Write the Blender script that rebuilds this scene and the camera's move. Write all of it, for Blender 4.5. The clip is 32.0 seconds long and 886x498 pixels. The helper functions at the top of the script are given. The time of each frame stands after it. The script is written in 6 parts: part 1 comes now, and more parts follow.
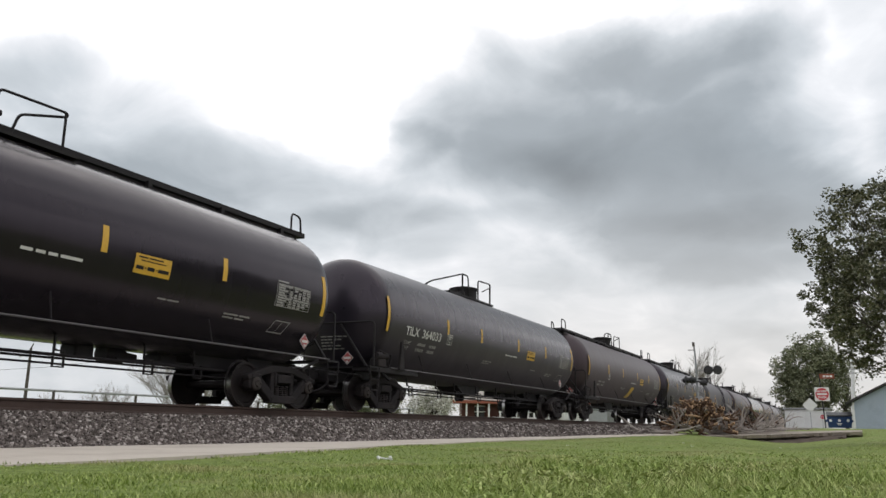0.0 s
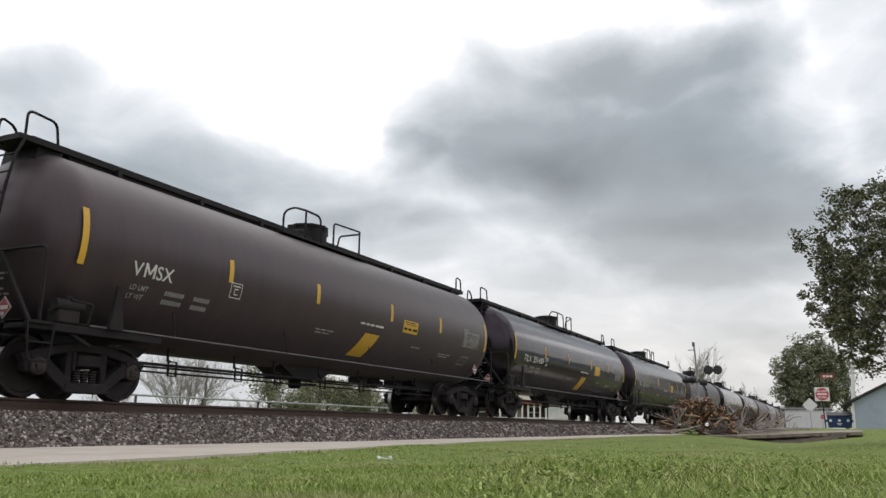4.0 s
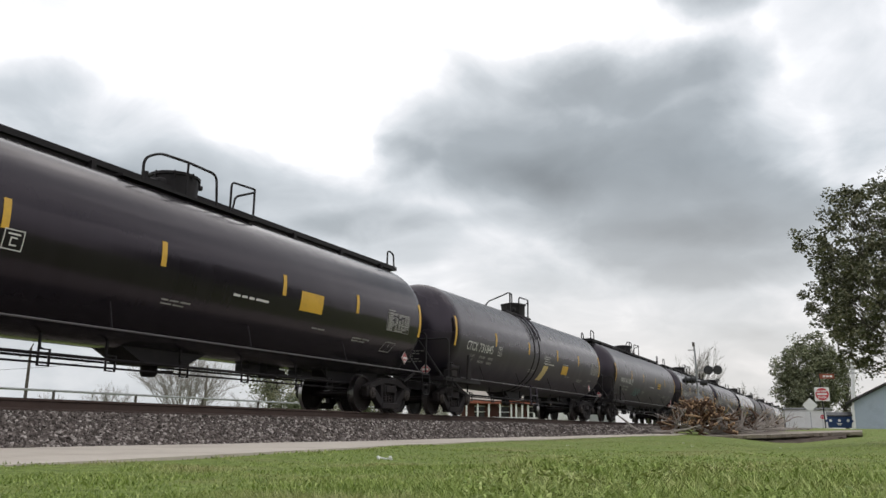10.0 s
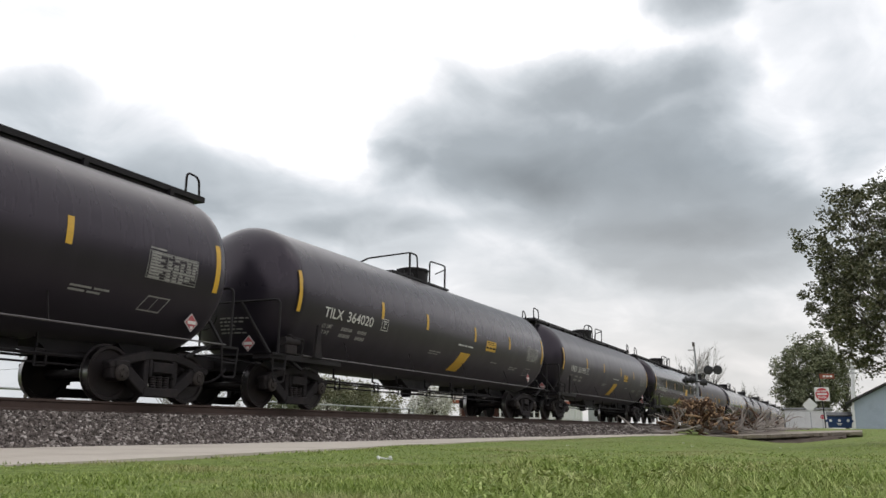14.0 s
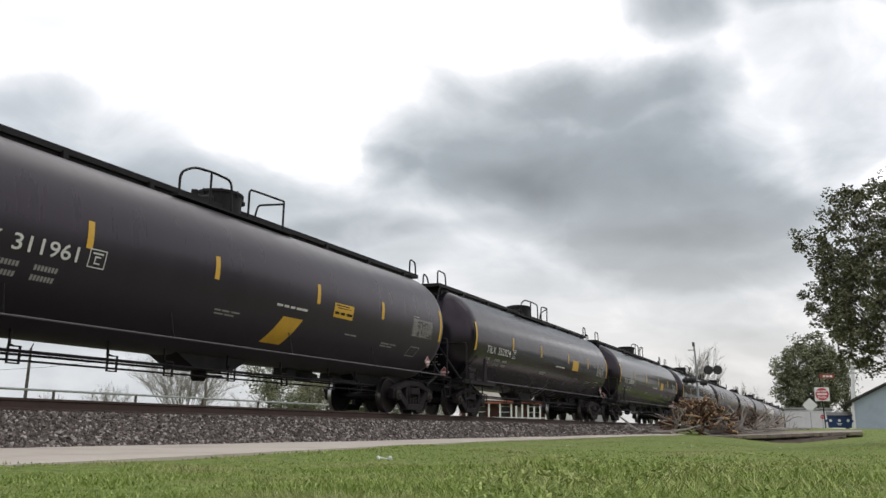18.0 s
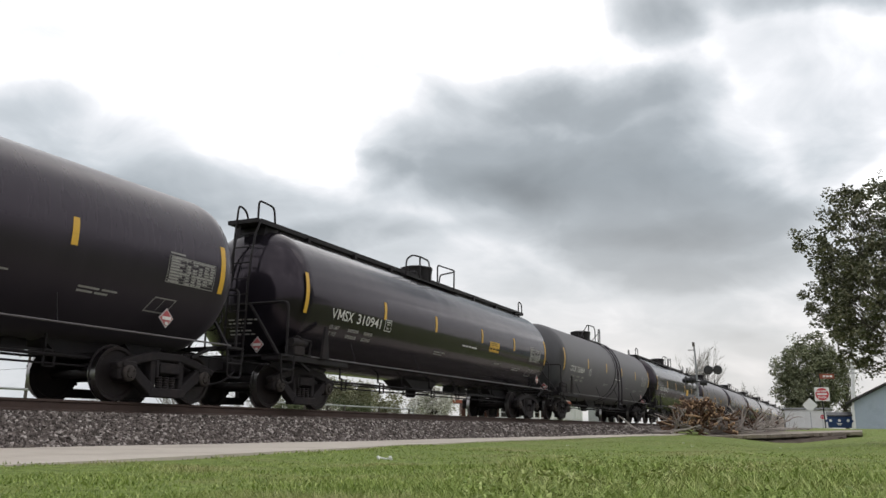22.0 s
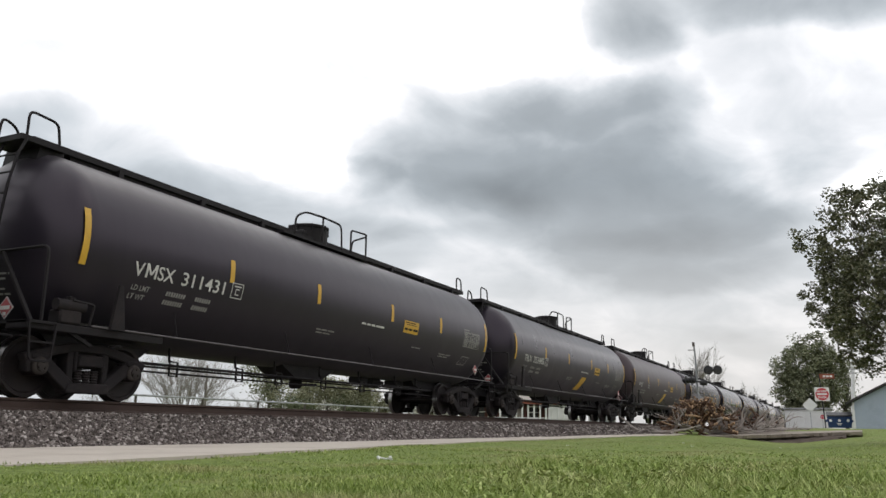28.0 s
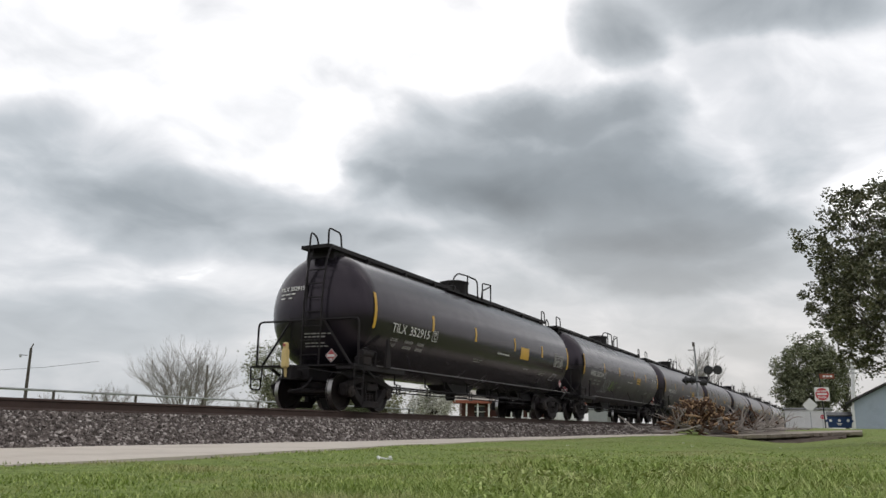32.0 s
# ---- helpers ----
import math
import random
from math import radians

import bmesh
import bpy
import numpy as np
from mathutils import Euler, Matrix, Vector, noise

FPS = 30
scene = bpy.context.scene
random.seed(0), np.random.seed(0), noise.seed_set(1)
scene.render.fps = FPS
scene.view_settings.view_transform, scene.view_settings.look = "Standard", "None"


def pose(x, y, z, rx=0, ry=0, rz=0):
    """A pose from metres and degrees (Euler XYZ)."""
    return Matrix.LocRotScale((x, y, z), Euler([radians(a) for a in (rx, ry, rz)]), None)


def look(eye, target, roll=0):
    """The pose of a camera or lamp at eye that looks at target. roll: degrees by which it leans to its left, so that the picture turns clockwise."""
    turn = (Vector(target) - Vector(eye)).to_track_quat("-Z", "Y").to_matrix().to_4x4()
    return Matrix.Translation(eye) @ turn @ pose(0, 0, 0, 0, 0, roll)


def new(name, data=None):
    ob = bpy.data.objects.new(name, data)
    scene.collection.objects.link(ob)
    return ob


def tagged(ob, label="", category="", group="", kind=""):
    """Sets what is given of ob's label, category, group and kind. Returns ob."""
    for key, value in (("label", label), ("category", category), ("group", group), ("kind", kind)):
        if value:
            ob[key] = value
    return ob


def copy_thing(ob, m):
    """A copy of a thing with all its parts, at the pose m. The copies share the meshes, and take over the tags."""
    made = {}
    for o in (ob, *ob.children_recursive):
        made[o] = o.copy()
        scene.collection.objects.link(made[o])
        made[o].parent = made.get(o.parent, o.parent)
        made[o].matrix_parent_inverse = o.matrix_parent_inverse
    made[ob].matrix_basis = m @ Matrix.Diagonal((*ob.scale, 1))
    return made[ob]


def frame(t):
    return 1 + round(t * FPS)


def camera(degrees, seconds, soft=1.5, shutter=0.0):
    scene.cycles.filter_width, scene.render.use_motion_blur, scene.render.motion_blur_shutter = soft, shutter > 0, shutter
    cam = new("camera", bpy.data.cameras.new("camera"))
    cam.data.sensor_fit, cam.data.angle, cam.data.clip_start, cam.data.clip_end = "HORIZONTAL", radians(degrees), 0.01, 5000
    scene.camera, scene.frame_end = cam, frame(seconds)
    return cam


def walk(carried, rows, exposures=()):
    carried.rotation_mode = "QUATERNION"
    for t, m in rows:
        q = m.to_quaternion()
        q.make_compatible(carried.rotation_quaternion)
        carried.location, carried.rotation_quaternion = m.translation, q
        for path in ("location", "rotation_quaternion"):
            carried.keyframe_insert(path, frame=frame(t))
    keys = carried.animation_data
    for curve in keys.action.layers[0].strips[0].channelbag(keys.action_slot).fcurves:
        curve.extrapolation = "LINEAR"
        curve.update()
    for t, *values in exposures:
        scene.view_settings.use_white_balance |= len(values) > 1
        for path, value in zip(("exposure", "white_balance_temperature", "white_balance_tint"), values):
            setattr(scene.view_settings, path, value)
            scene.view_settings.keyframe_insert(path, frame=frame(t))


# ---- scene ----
cam = camera(57.0, 32.0, soft=1.5)
EYE = Vector((0.0, 0.0, 0.32))
YAW, PITCH, ROLL = radians(26.142), radians(12.287), 0.727
AIM = EYE + Vector((math.cos(PITCH) * math.cos(YAW), math.cos(PITCH) * math.sin(YAW), math.sin(PITCH)))
STAND = look(EYE, AIM, ROLL)
EXPOSURE = 0.0
walk(cam, [(0.0, STAND), (32.0, STAND)], [(0.0, EXPOSURE), (30.5, EXPOSURE), (31.2, EXPOSURE - 0.08), (32.0, EXPOSURE - 0.2)])

# ---------------------------------------------------------------- plan
D = 11.72          # track centre from the camera, metres across
ZR = 0.66          # top of rail above the path
BEND_AT, BEND = 20.0, 0.0001


def track_y(x):
    """Centre line of the track, bending gently away."""
    return D + BEND * max(x - BEND_AT, 0.0) ** 2 / 2


def track_turn(x):
    return math.degrees(math.atan(BEND * max(x - BEND_AT, 0.0)))


def smooth(a, b, x):
    t = min(max((x - a) / (b - a), 0.0), 1.0)
    return t * t * (3 - 2 * t)


def ground_z(x, y):
    """Height of the ground: a lawn that rises a little to the road crossing."""
    z = 0.07 * smooth(6, 45, x) + 0.46 * smooth(40, 62, x)
    far = smooth(13.5, 16, y)
    z = z * (1 - far) + far * (0.30 + 0.12 * smooth(30, 70, x))
    if x > 8 and y < 10:
        z -= 0.31 * smooth(9, 38, x) * (1 - smooth(45, 51, x)) * math.exp(-((y / x - 0.065) / 0.055) ** 2)
    if y < 8.5 and x < 60:
        z += 0.02 * noise.noise(Vector((x * 0.4, y * 0.4, 0))) * (1 - smooth(30, 45, x))
        z -= 0.03 * smooth(5.6, 5.0, y - 0.05 * x)
    return z


# ---------------------------------------------------------------- daylight
world = bpy.data.worlds.new("world")
scene.world = world
world.use_nodes = True
wn = world.node_tree
sky = wn.nodes.new("ShaderNodeTexSky")
sky.sky_type, sky.sun_disc = "NISHITA", False
sky.sun_elevation, sky.sun_rotation = radians(52), radians(65)
sky.air_density, sky.dust_density = 1.0, 3.0
wn.nodes["Background"].inputs["Strength"].default_value = 0.09
wn.links.new(sky.outputs[0], wn.nodes["Background"].inputs["Color"])

sun_data = bpy.data.lights.new("sun", "SUN")
sun_data.energy, sun_data.angle, sun_data.color = 1.2, radians(25), (1.0, 0.96, 0.9)
sun = new("sun", sun_data)
sun.matrix_world = look((0, 0, 60), (-18, 30, 0))


# ---------------------------------------------------------------- materials
class Nodes:
    """A short hand for node trees."""

    def __init__(self, name):
        self.mat = bpy.data.materials.new(name)
        self.mat.use_nodes = True
        self.t = self.mat.node_tree
        self.b = self.t.nodes["Principled BSDF"]
        self.out = self.t.nodes["Material Output"]
        self.tc = self.t.nodes.new("ShaderNodeTexCoord")

    def node(self, kind, **ins):
        n = self.t.nodes.new(kind)
        for k, v in ins.items():
            self.put(n, k.replace("_", " "), v)
        return n

    def put(self, n, key, v):
        s = n.inputs[int(key[1:])] if key[0] == "i" and key[1:].isdigit() else n.inputs[key]
        if isinstance(v, bpy.types.NodeSocket):
            self.t.links.new(v, s)
        else:
            s.default_value = v

    def noise(self, scale, detail=4, rough=0.55, vec=None, distort=0.0):
        n = self.node("ShaderNodeTexNoise", Scale=scale, Detail=detail, Roughness=rough, Distortion=distort)
        self.put(n, "Vector", vec or self.tc.outputs["Object"])
        return n.outputs["Fac"]

    def voronoi(self, scale, out="Distance", vec=None):
        n = self.node("ShaderNodeTexVoronoi", Scale=scale)
        self.put(n, "Vector", vec or self.tc.outputs["Object"])
        return n.outputs[out]

    def ramp(self, fac, stops):
        n = self.t.nodes.new("ShaderNodeValToRGB")
        el = n.color_ramp.elements
        while len(el) < len(stops):
            el.new(0.5)
        for e, (p, c) in zip(el, stops):
            e.position = p
            e.color = (*c, 1) if len(c) == 3 else c
        self.put(n, "Fac", fac)
        return n.outputs["Color"]

    def mix(self, fac, a, b, how="MIX"):
        n = self.t.nodes.new("ShaderNodeMix")
        n.data_type, n.blend_type = "RGBA", how
        for i, v in ((0, fac), (6, a), (7, b)):
            if isinstance(v, bpy.types.NodeSocket):
                self.t.links.new(v, n.inputs[i])
            else:
                n.inputs[i].default_value = v if i == 0 else (*v, 1)
        return n.outputs[2]

    def math(self, op, a, b=0.0, c=0.0):
        n = self.t.nodes.new("ShaderNodeMath")
        n.operation = op
        for i, v in enumerate((a, b, c)):
            self.put(n, f"i{i}", v)
        return n.outputs[0]

    def bump(self, height, strength=0.3, dist=0.02):
        n = self.node("ShaderNodeBump", Strength=strength, Distance=dist, Height=height)
        self.t.links.new(n.outputs[0], self.b.inputs["Normal"])

    def scaled(self, v, which="Object"):
        n = self.node("ShaderNodeMapping", Scale=v)
        self.put(n, "Vector", self.tc.outputs[which])
        return n.outputs[0]

    def chance(self):
        return self.t.nodes.new("ShaderNodeObjectInfo").outputs["Random"]

    def island(self):
        return self.t.nodes.new("ShaderNodeNewGeometry").outputs["Random Per Island"]

    def done(self, colour=None, rough=None, metal=0.0, spec=None):
        for key, v in (("Base Color", colour), ("Roughness", rough), ("Metallic", metal), ("Specular IOR Level", spec)):
            if v is not None:
                self.put(self.b, key, (*v, 1) if isinstance(v, tuple) else v)
        return self.mat


def worn(name, colour, rough=0.6, vary=0.25, scale=3.0, metal=0.0, dirt=(0.12, 0.1, 0.08), dirt_amount=0.25, relief=0.15, spec=None):
    """A painted or plain surface with grain and stains at two scales."""
    n = Nodes(name)
    dark = tuple(c * (1 - vary) for c in colour)
    base = n.mix(n.noise(scale * 6, 5), dark, colour)
    stain = n.ramp(n.noise(scale * 0.7, 6, 0.65, distort=0.6), [(0.48, (0, 0, 0)), (0.75, (dirt_amount,) * 3)])
    base = n.mix(stain, base, dirt)
    n.bump(n.noise(scale * 25, 3), relief, 0.01)
    return n.done(base, n.math("MULTIPLY_ADD", n.noise(scale * 2), 0.25, rough - 0.12), metal, spec)


def tank_paint(name, colour, rough, dirt, dust, wave=0.14, spread=1.0, tint=0.87, spec=0.38, film=0.1):
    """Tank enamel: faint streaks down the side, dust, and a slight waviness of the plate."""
    n = Nodes(name)
    streak = n.noise(1.0, 6, 0.6, n.scaled((3.2, 1.0, 0.35)))
    patch = n.noise(0.55, 5, 0.6)
    tone = n.math("MULTIPLY_ADD", n.chance(), 0.5, 0.75)
    col = n.mix(n.ramp(streak, [(0.35, (0, 0, 0)), (0.75, (dust,) * 3)]), colour, dirt)
    col = n.mix(n.ramp(patch, [(0.45, (0, 0, 0)), (0.8, (dust * 0.8,) * 3)]), col, tuple(c * 0.6 for c in dirt))
    col = n.mix(1.0, col, n.mix(tone, (0.55, 0.55, 0.55), (1.2, 1.2, 1.2)), "MULTIPLY")
    n.bump(n.noise(1.1, 2), wave, 0.05)
    r = n.math("MULTIPLY_ADD", n.chance(), 0.1, rough - 0.05)
    r = n.math("MULTIPLY_ADD", streak, 0.16, r)
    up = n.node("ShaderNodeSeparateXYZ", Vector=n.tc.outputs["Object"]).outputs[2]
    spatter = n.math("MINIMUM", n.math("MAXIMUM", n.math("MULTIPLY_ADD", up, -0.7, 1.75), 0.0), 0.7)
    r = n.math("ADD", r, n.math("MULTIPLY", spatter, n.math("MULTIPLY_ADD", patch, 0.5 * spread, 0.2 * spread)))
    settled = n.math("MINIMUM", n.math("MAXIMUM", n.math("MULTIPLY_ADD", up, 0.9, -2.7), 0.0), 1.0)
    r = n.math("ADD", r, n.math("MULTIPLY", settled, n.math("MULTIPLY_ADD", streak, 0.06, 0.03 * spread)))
    n.b.inputs["Specular Tint"].default_value = (1.0, tint, 0.98, 1)
    n.b.inputs["Sheen Weight"].default_value = film
    n.b.inputs["Sheen Roughness"].default_value = 0.45
    n.b.inputs["Sheen Tint"].default_value = (0.95, 0.88, 0.9, 1)
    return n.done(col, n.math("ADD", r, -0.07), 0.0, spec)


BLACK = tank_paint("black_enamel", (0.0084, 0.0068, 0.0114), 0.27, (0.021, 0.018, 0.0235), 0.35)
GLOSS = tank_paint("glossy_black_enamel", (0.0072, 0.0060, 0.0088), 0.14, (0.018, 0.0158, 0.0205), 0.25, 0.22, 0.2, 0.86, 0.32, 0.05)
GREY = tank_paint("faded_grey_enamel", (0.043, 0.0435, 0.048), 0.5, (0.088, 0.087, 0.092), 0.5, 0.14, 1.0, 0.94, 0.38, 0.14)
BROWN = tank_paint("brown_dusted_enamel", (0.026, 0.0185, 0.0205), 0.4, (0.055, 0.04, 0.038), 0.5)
IRON = worn("black_iron", (0.0165, 0.0140, 0.0160), 0.6, 0.4, 3.0, 0.0, (0.027, 0.021, 0.020), 0.4, 0.15, 0.18)
TRUCK_IRON = worn("dusty_cast_iron", (0.0245, 0.0213, 0.0230), 0.8, 0.35, 4.0, 0.0, (0.055, 0.043, 0.040), 0.45, 0.15, 0.15)
WHEEL_IRON = worn("brown_wheel_iron", (0.020, 0.0155, 0.0165), 0.55, 0.35, 4.0, 0.1, (0.03, 0.02, 0.017), 0.45, 0.15, 0.2)
# bearing caps: paler iron, the light on their faces put into the colour
CAP_IRON = worn("lit_bearing_cap", (0.05, 0.042, 0.04), 0.7, 0.4, 9.0, 0.2, (0.1, 0.08, 0.07), 0.5, 0.2, 0.25)
TREAD = worn("polished_tread", (0.3, 0.29, 0.29), 0.3, 0.2, 8.0, 1.0, (0.2, 0.17, 0.15), 0.2, 0.05)
PIPE = worn("pale_pipe", (0.11, 0.1, 0.105), 0.55, 0.3, 6.0, 0.2, (0.06, 0.05, 0.045), 0.3)
YELLOW = worn("yellow_reflective_tape", (0.62, 0.36, 0.03), 0.45, 0.2, 5.0, 0.0, (0.15, 0.1, 0.04), 0.35, 0.05)
PALE = worn("pale_yellow_tape", (0.62, 0.47, 0.2), 0.5, 0.2, 5.0, 0.0, (0.2, 0.16, 0.1), 0.35, 0.05)
STENCIL = worn("white_stencil", (0.62, 0.61, 0.59), 0.6, 0.2, 5.0, 0.0, (0.2, 0.19, 0.18), 0.35, 0.03)
DIM = worn("worn_grey_stencil", (0.29, 0.28, 0.27), 0.65, 0.25, 6.0, 0.0, (0.07, 0.065, 0.06), 0.4, 0.03)
PLACARD = worn("dull_placard", (0.42, 0.38, 0.38), 0.6, 0.3, 6.0, 0.0, (0.15, 0.12, 0.12), 0.4, 0.03)
RED = worn("red_placard", (0.36, 0.06, 0.07), 0.5, 0.2, 6.0, 0.0, (0.2, 0.08, 0.07), 0.3, 0.03)
RAIL = worn("rusty_rail", (0.066, 0.04, 0.032), 0.85, 0.35, 2.0, 0.0, (0.035, 0.022, 0.018), 0.6)
RAIL_TOP = worn("worn_rail_head", (0.3, 0.28, 0.27), 0.35, 0.3, 3.0, 0.9)
TIE = worn("creosoted_timber", (0.06, 0.045, 0.036), 0.9, 0.4, 3.0)
CONCRETE = worn("pale_concrete", (0.52, 0.465, 0.405), 0.9, 0.22, 1.2, 0.0, (0.24, 0.19, 0.15), 0.45, 0.3)
SLAB = worn("weathered_concrete", (0.34, 0.29, 0.245), 0.9, 0.4, 1.5, 0.0, (0.13, 0.1, 0.08), 0.6, 0.3)
SOIL = worn("bare_earth", (0.085, 0.06, 0.045), 0.95, 0.45, 4.0, 0.0, (0.03, 0.024, 0.02), 0.6, 0.6)
TIMBER = worn("grey_pole_timber", (0.10, 0.085, 0.075), 0.9, 0.35, 2.0)
STEEL = worn("galvanised_steel", (0.36, 0.37, 0.38), 0.6, 0.2, 3.0, 0.2)
WHITE = worn("white_paint", (0.72, 0.72, 0.71), 0.6, 0.12, 2.0, 0.0, (0.4, 0.38, 0.35), 0.25, 0.05)
SIGN_RED = worn("sign_red", (0.52, 0.05, 0.07), 0.45, 0.1, 2.0, 0.0, (0.3, 0.05, 0.05), 0.2, 0.03)
RUST_SIGN = worn("brown_red_sign", (0.28, 0.08, 0.045), 0.6, 0.2, 4.0, 0.0, (0.12, 0.05, 0.04), 0.3, 0.03)
DARK = worn("dark_paint", (0.02, 0.02, 0.022), 0.5, 0.3, 4.0)
BLUE = worn("blue_bin_paint", (0.018, 0.05, 0.16), 0.5, 0.25, 2.0, 0.0, (0.05, 0.06, 0.1), 0.3, 0.05)
SHED = worn("blue_grey_sheet", (0.36, 0.415, 0.49), 0.6, 0.12, 1.5, 0.0, (0.2, 0.23, 0.27), 0.35, 0.08)
ROOF = worn("dark_roofing", (0.05, 0.045, 0.045), 0.85, 0.3, 2.0)
BRICK = worn("red_brick", (0.12, 0.05, 0.042), 0.9, 0.35, 6.0)
TAN = worn("tan_wall", (0.34, 0.31, 0.27), 0.85, 0.2, 1.0)
BARE = worn("bare_tree_bark", (0.3, 0.275, 0.255), 0.95, 0.3, 5.0)
BARK = worn("grey_bark", (0.09, 0.078, 0.068), 0.95, 0.4, 5.0)
TWIG = worn("pale_twig", (0.37, 0.33, 0.30), 0.95, 0.3, 5.0)
LOG = worn("cut_log_bark", (0.13, 0.075, 0.048), 0.95, 0.4, 6.0)
CUT = worn("orange_cut_wood", (0.5, 0.33, 0.195), 0.9, 0.35, 6.0)
GLASS_DARK = worn("dark_lens", (0.03, 0.028, 0.03), 0.2, 0.2, 4.0)
ASPHALT = worn("grey_asphalt", (0.09, 0.085, 0.08), 0.95, 0.3, 2.0, 0.0, (0.14, 0.12, 0.1), 0.4, 0.4)


def leaf_mat(name, a, b, c, straw=None):
    n = Nodes(name)
    col = n.ramp(n.island(), [(0.0, a), (0.5, b), (1.0, c)])
    big = n.noise(0.6, 3)
    col = n.mix(n.math("MULTIPLY", big, 0.5), col, tuple(v * 0.6 for v in a))
    if straw:
        dry = n.ramp(n.noise(0.7, 5, 0.6), [(0.48, (0, 0, 0)), (0.68, (0.6, 0.6, 0.6))])
        col = n.mix(dry, col, straw)
    return n.done(col, 0.55, 0.0, 0.3)


OAK_LEAF = leaf_mat("oak_leaf", (0.08, 0.086, 0.052), (0.145, 0.15, 0.085), (0.25, 0.235, 0.15))
TREE_LEAF = leaf_mat("dusty_green_leaf", (0.125, 0.14, 0.08), (0.19, 0.205, 0.115), (0.28, 0.28, 0.17))
BLOSSOM = leaf_mat("white_blossom", (0.2, 0.21, 0.12), (0.6, 0.58, 0.52), (0.8, 0.78, 0.74))
BUSH_LEAF = leaf_mat("bush_leaf", (0.18, 0.185, 0.1), (0.235, 0.235, 0.135), (0.3, 0.295, 0.19))
DARK_LEAF = leaf_mat("dark_shrub_leaf", (0.065, 0.08, 0.04), (0.105, 0.125, 0.06), (0.17, 0.185, 0.1))
DRY_LEAF = leaf_mat("dry_leaf", (0.10, 0.055, 0.035), (0.19, 0.105, 0.06), (0.3, 0.2, 0.13))
BLADE = leaf_mat("grass_blade", (0.13, 0.19, 0.033), (0.25, 0.335, 0.065), (0.48, 0.54, 0.2), (0.39, 0.335, 0.185))


def lawn_mat():
    n = Nodes("lawn")
    fine = n.noise(9.0, 6, 0.7)
    col = n.ramp(fine, [(0.32, (0.072, 0.1, 0.022)), (0.5, (0.145, 0.195, 0.045)), (0.7, (0.235, 0.275, 0.085))])
    dry = n.ramp(n.noise(0.7, 5, 0.6), [(0.5, (0, 0, 0)), (0.7, (0.55, 0.55, 0.55))])
    col = n.mix(dry, col, (0.23, 0.205, 0.1))
    n.bump(fine, 0.8, 0.05)
    return n.done(col, 0.9, 0.0, 0.2)


LAWN = lawn_mat()


def gravel_mat(name, cells):
    n = Nodes(name)
    if cells:
        pick = n.voronoi(16.0, "Color")
        dist = n.voronoi(16.0)
        f = n.node("ShaderNodeSeparateColor", Color=pick).outputs[0]
        n.bump(n.math("SUBTRACT", 1.0, dist), 1.0, 0.04)
    else:
        f = n.island()
    col = n.ramp(f, [(0.0, (0.034, 0.028, 0.026)), (0.35, (0.095, 0.079, 0.073)), (0.78, (0.22, 0.188, 0.176)), (1.0, (0.58, 0.53, 0.5))])
    col = n.mix(n.math("MULTIPLY", n.noise(40.0, 4), 0.5), col, (0.09, 0.075, 0.065))
    return n.done(col, 0.95, 0.0, 0.2)


GRAVEL = gravel_mat("ballast_gravel", True)
STONE = gravel_mat("ballast_stone", False)


# ---------------------------------------------------------------- mesh helpers
def part(name, bm, material, parent=None, label=""):
    """Links a bmesh as one mesh object, under a thing or a part."""
    me = bpy.data.meshes.new(name)
    bm.to_mesh(me)
    bm.free()
    me.materials.append(material)
    ob = new(name, me)
    ob.parent = parent
    return tagged(ob, label)


def shared(name, me, parent, m=None, label=""):
    ob = new(name, me)
    ob.parent = parent
    if m is not None:
        ob.matrix_basis = m
    return tagged(ob, label)


def soft(ob, angle=40):
    """Smooth shading but for sharp edges."""
    me = ob.data
    me.polygons.foreach_set("use_smooth", [True] * len(me.polygons))
    me.set_sharp_from_angle(angle=radians(angle))
    return ob


def box(bm, x0, x1, y0, y1, z0, z1, bevel=0.0):
    r = bmesh.ops.create_cube(bm, size=1.0)
    for v in r["verts"]:
        v.co = Vector(((x0 + x1) / 2 + v.co.x * (x1 - x0), (y0 + y1) / 2 + v.co.y * (y1 - y0), (z0 + z1) / 2 + v.co.z * (z1 - z0)))
    if bevel:
        edges = list({e for v in r["verts"] for e in v.link_edges})
        bmesh.ops.bevel(bm, geom=edges, offset=bevel, segments=1, affect="EDGES")
    return bm


def ring(bm, centre, a, b, r, seg):
    return [bm.verts.new(centre + r * (math.cos(2 * math.pi * i / seg) * a + math.sin(2 * math.pi * i / seg) * b)) for i in range(seg)]


def tube(bm, pts, r, seg=6, r_end=None, close=True):
    """A round bar along a line of points."""
    pts = [Vector(p) for p in pts]
    last = None
    prev = None
    for i, p in enumerate(pts):
        d = (pts[min(i + 1, len(pts) - 1)] - pts[max(i - 1, 0)]).normalized()
        a = d.cross(Vector((0, 0, 1)))
        if prev is not None:
            a = prev - d * prev.dot(d)
        if a.length < 1e-3:
            a = d.cross(Vector((0, 1, 0)))
        a.normalize()
        prev = a
        rr = r if r_end is None else r + (r_end - r) * i / (len(pts) - 1)
        now = ring(bm, p, a, d.cross(a), rr, seg)
        if last:
            for j in range(seg):
                bm.faces.new((last[j], last[(j + 1) % seg], now[(j + 1) % seg], now[j]))
        elif close:
            bm.faces.new(now[::-1])
        last = now
    if close:
        bm.faces.new(last)
    return bm


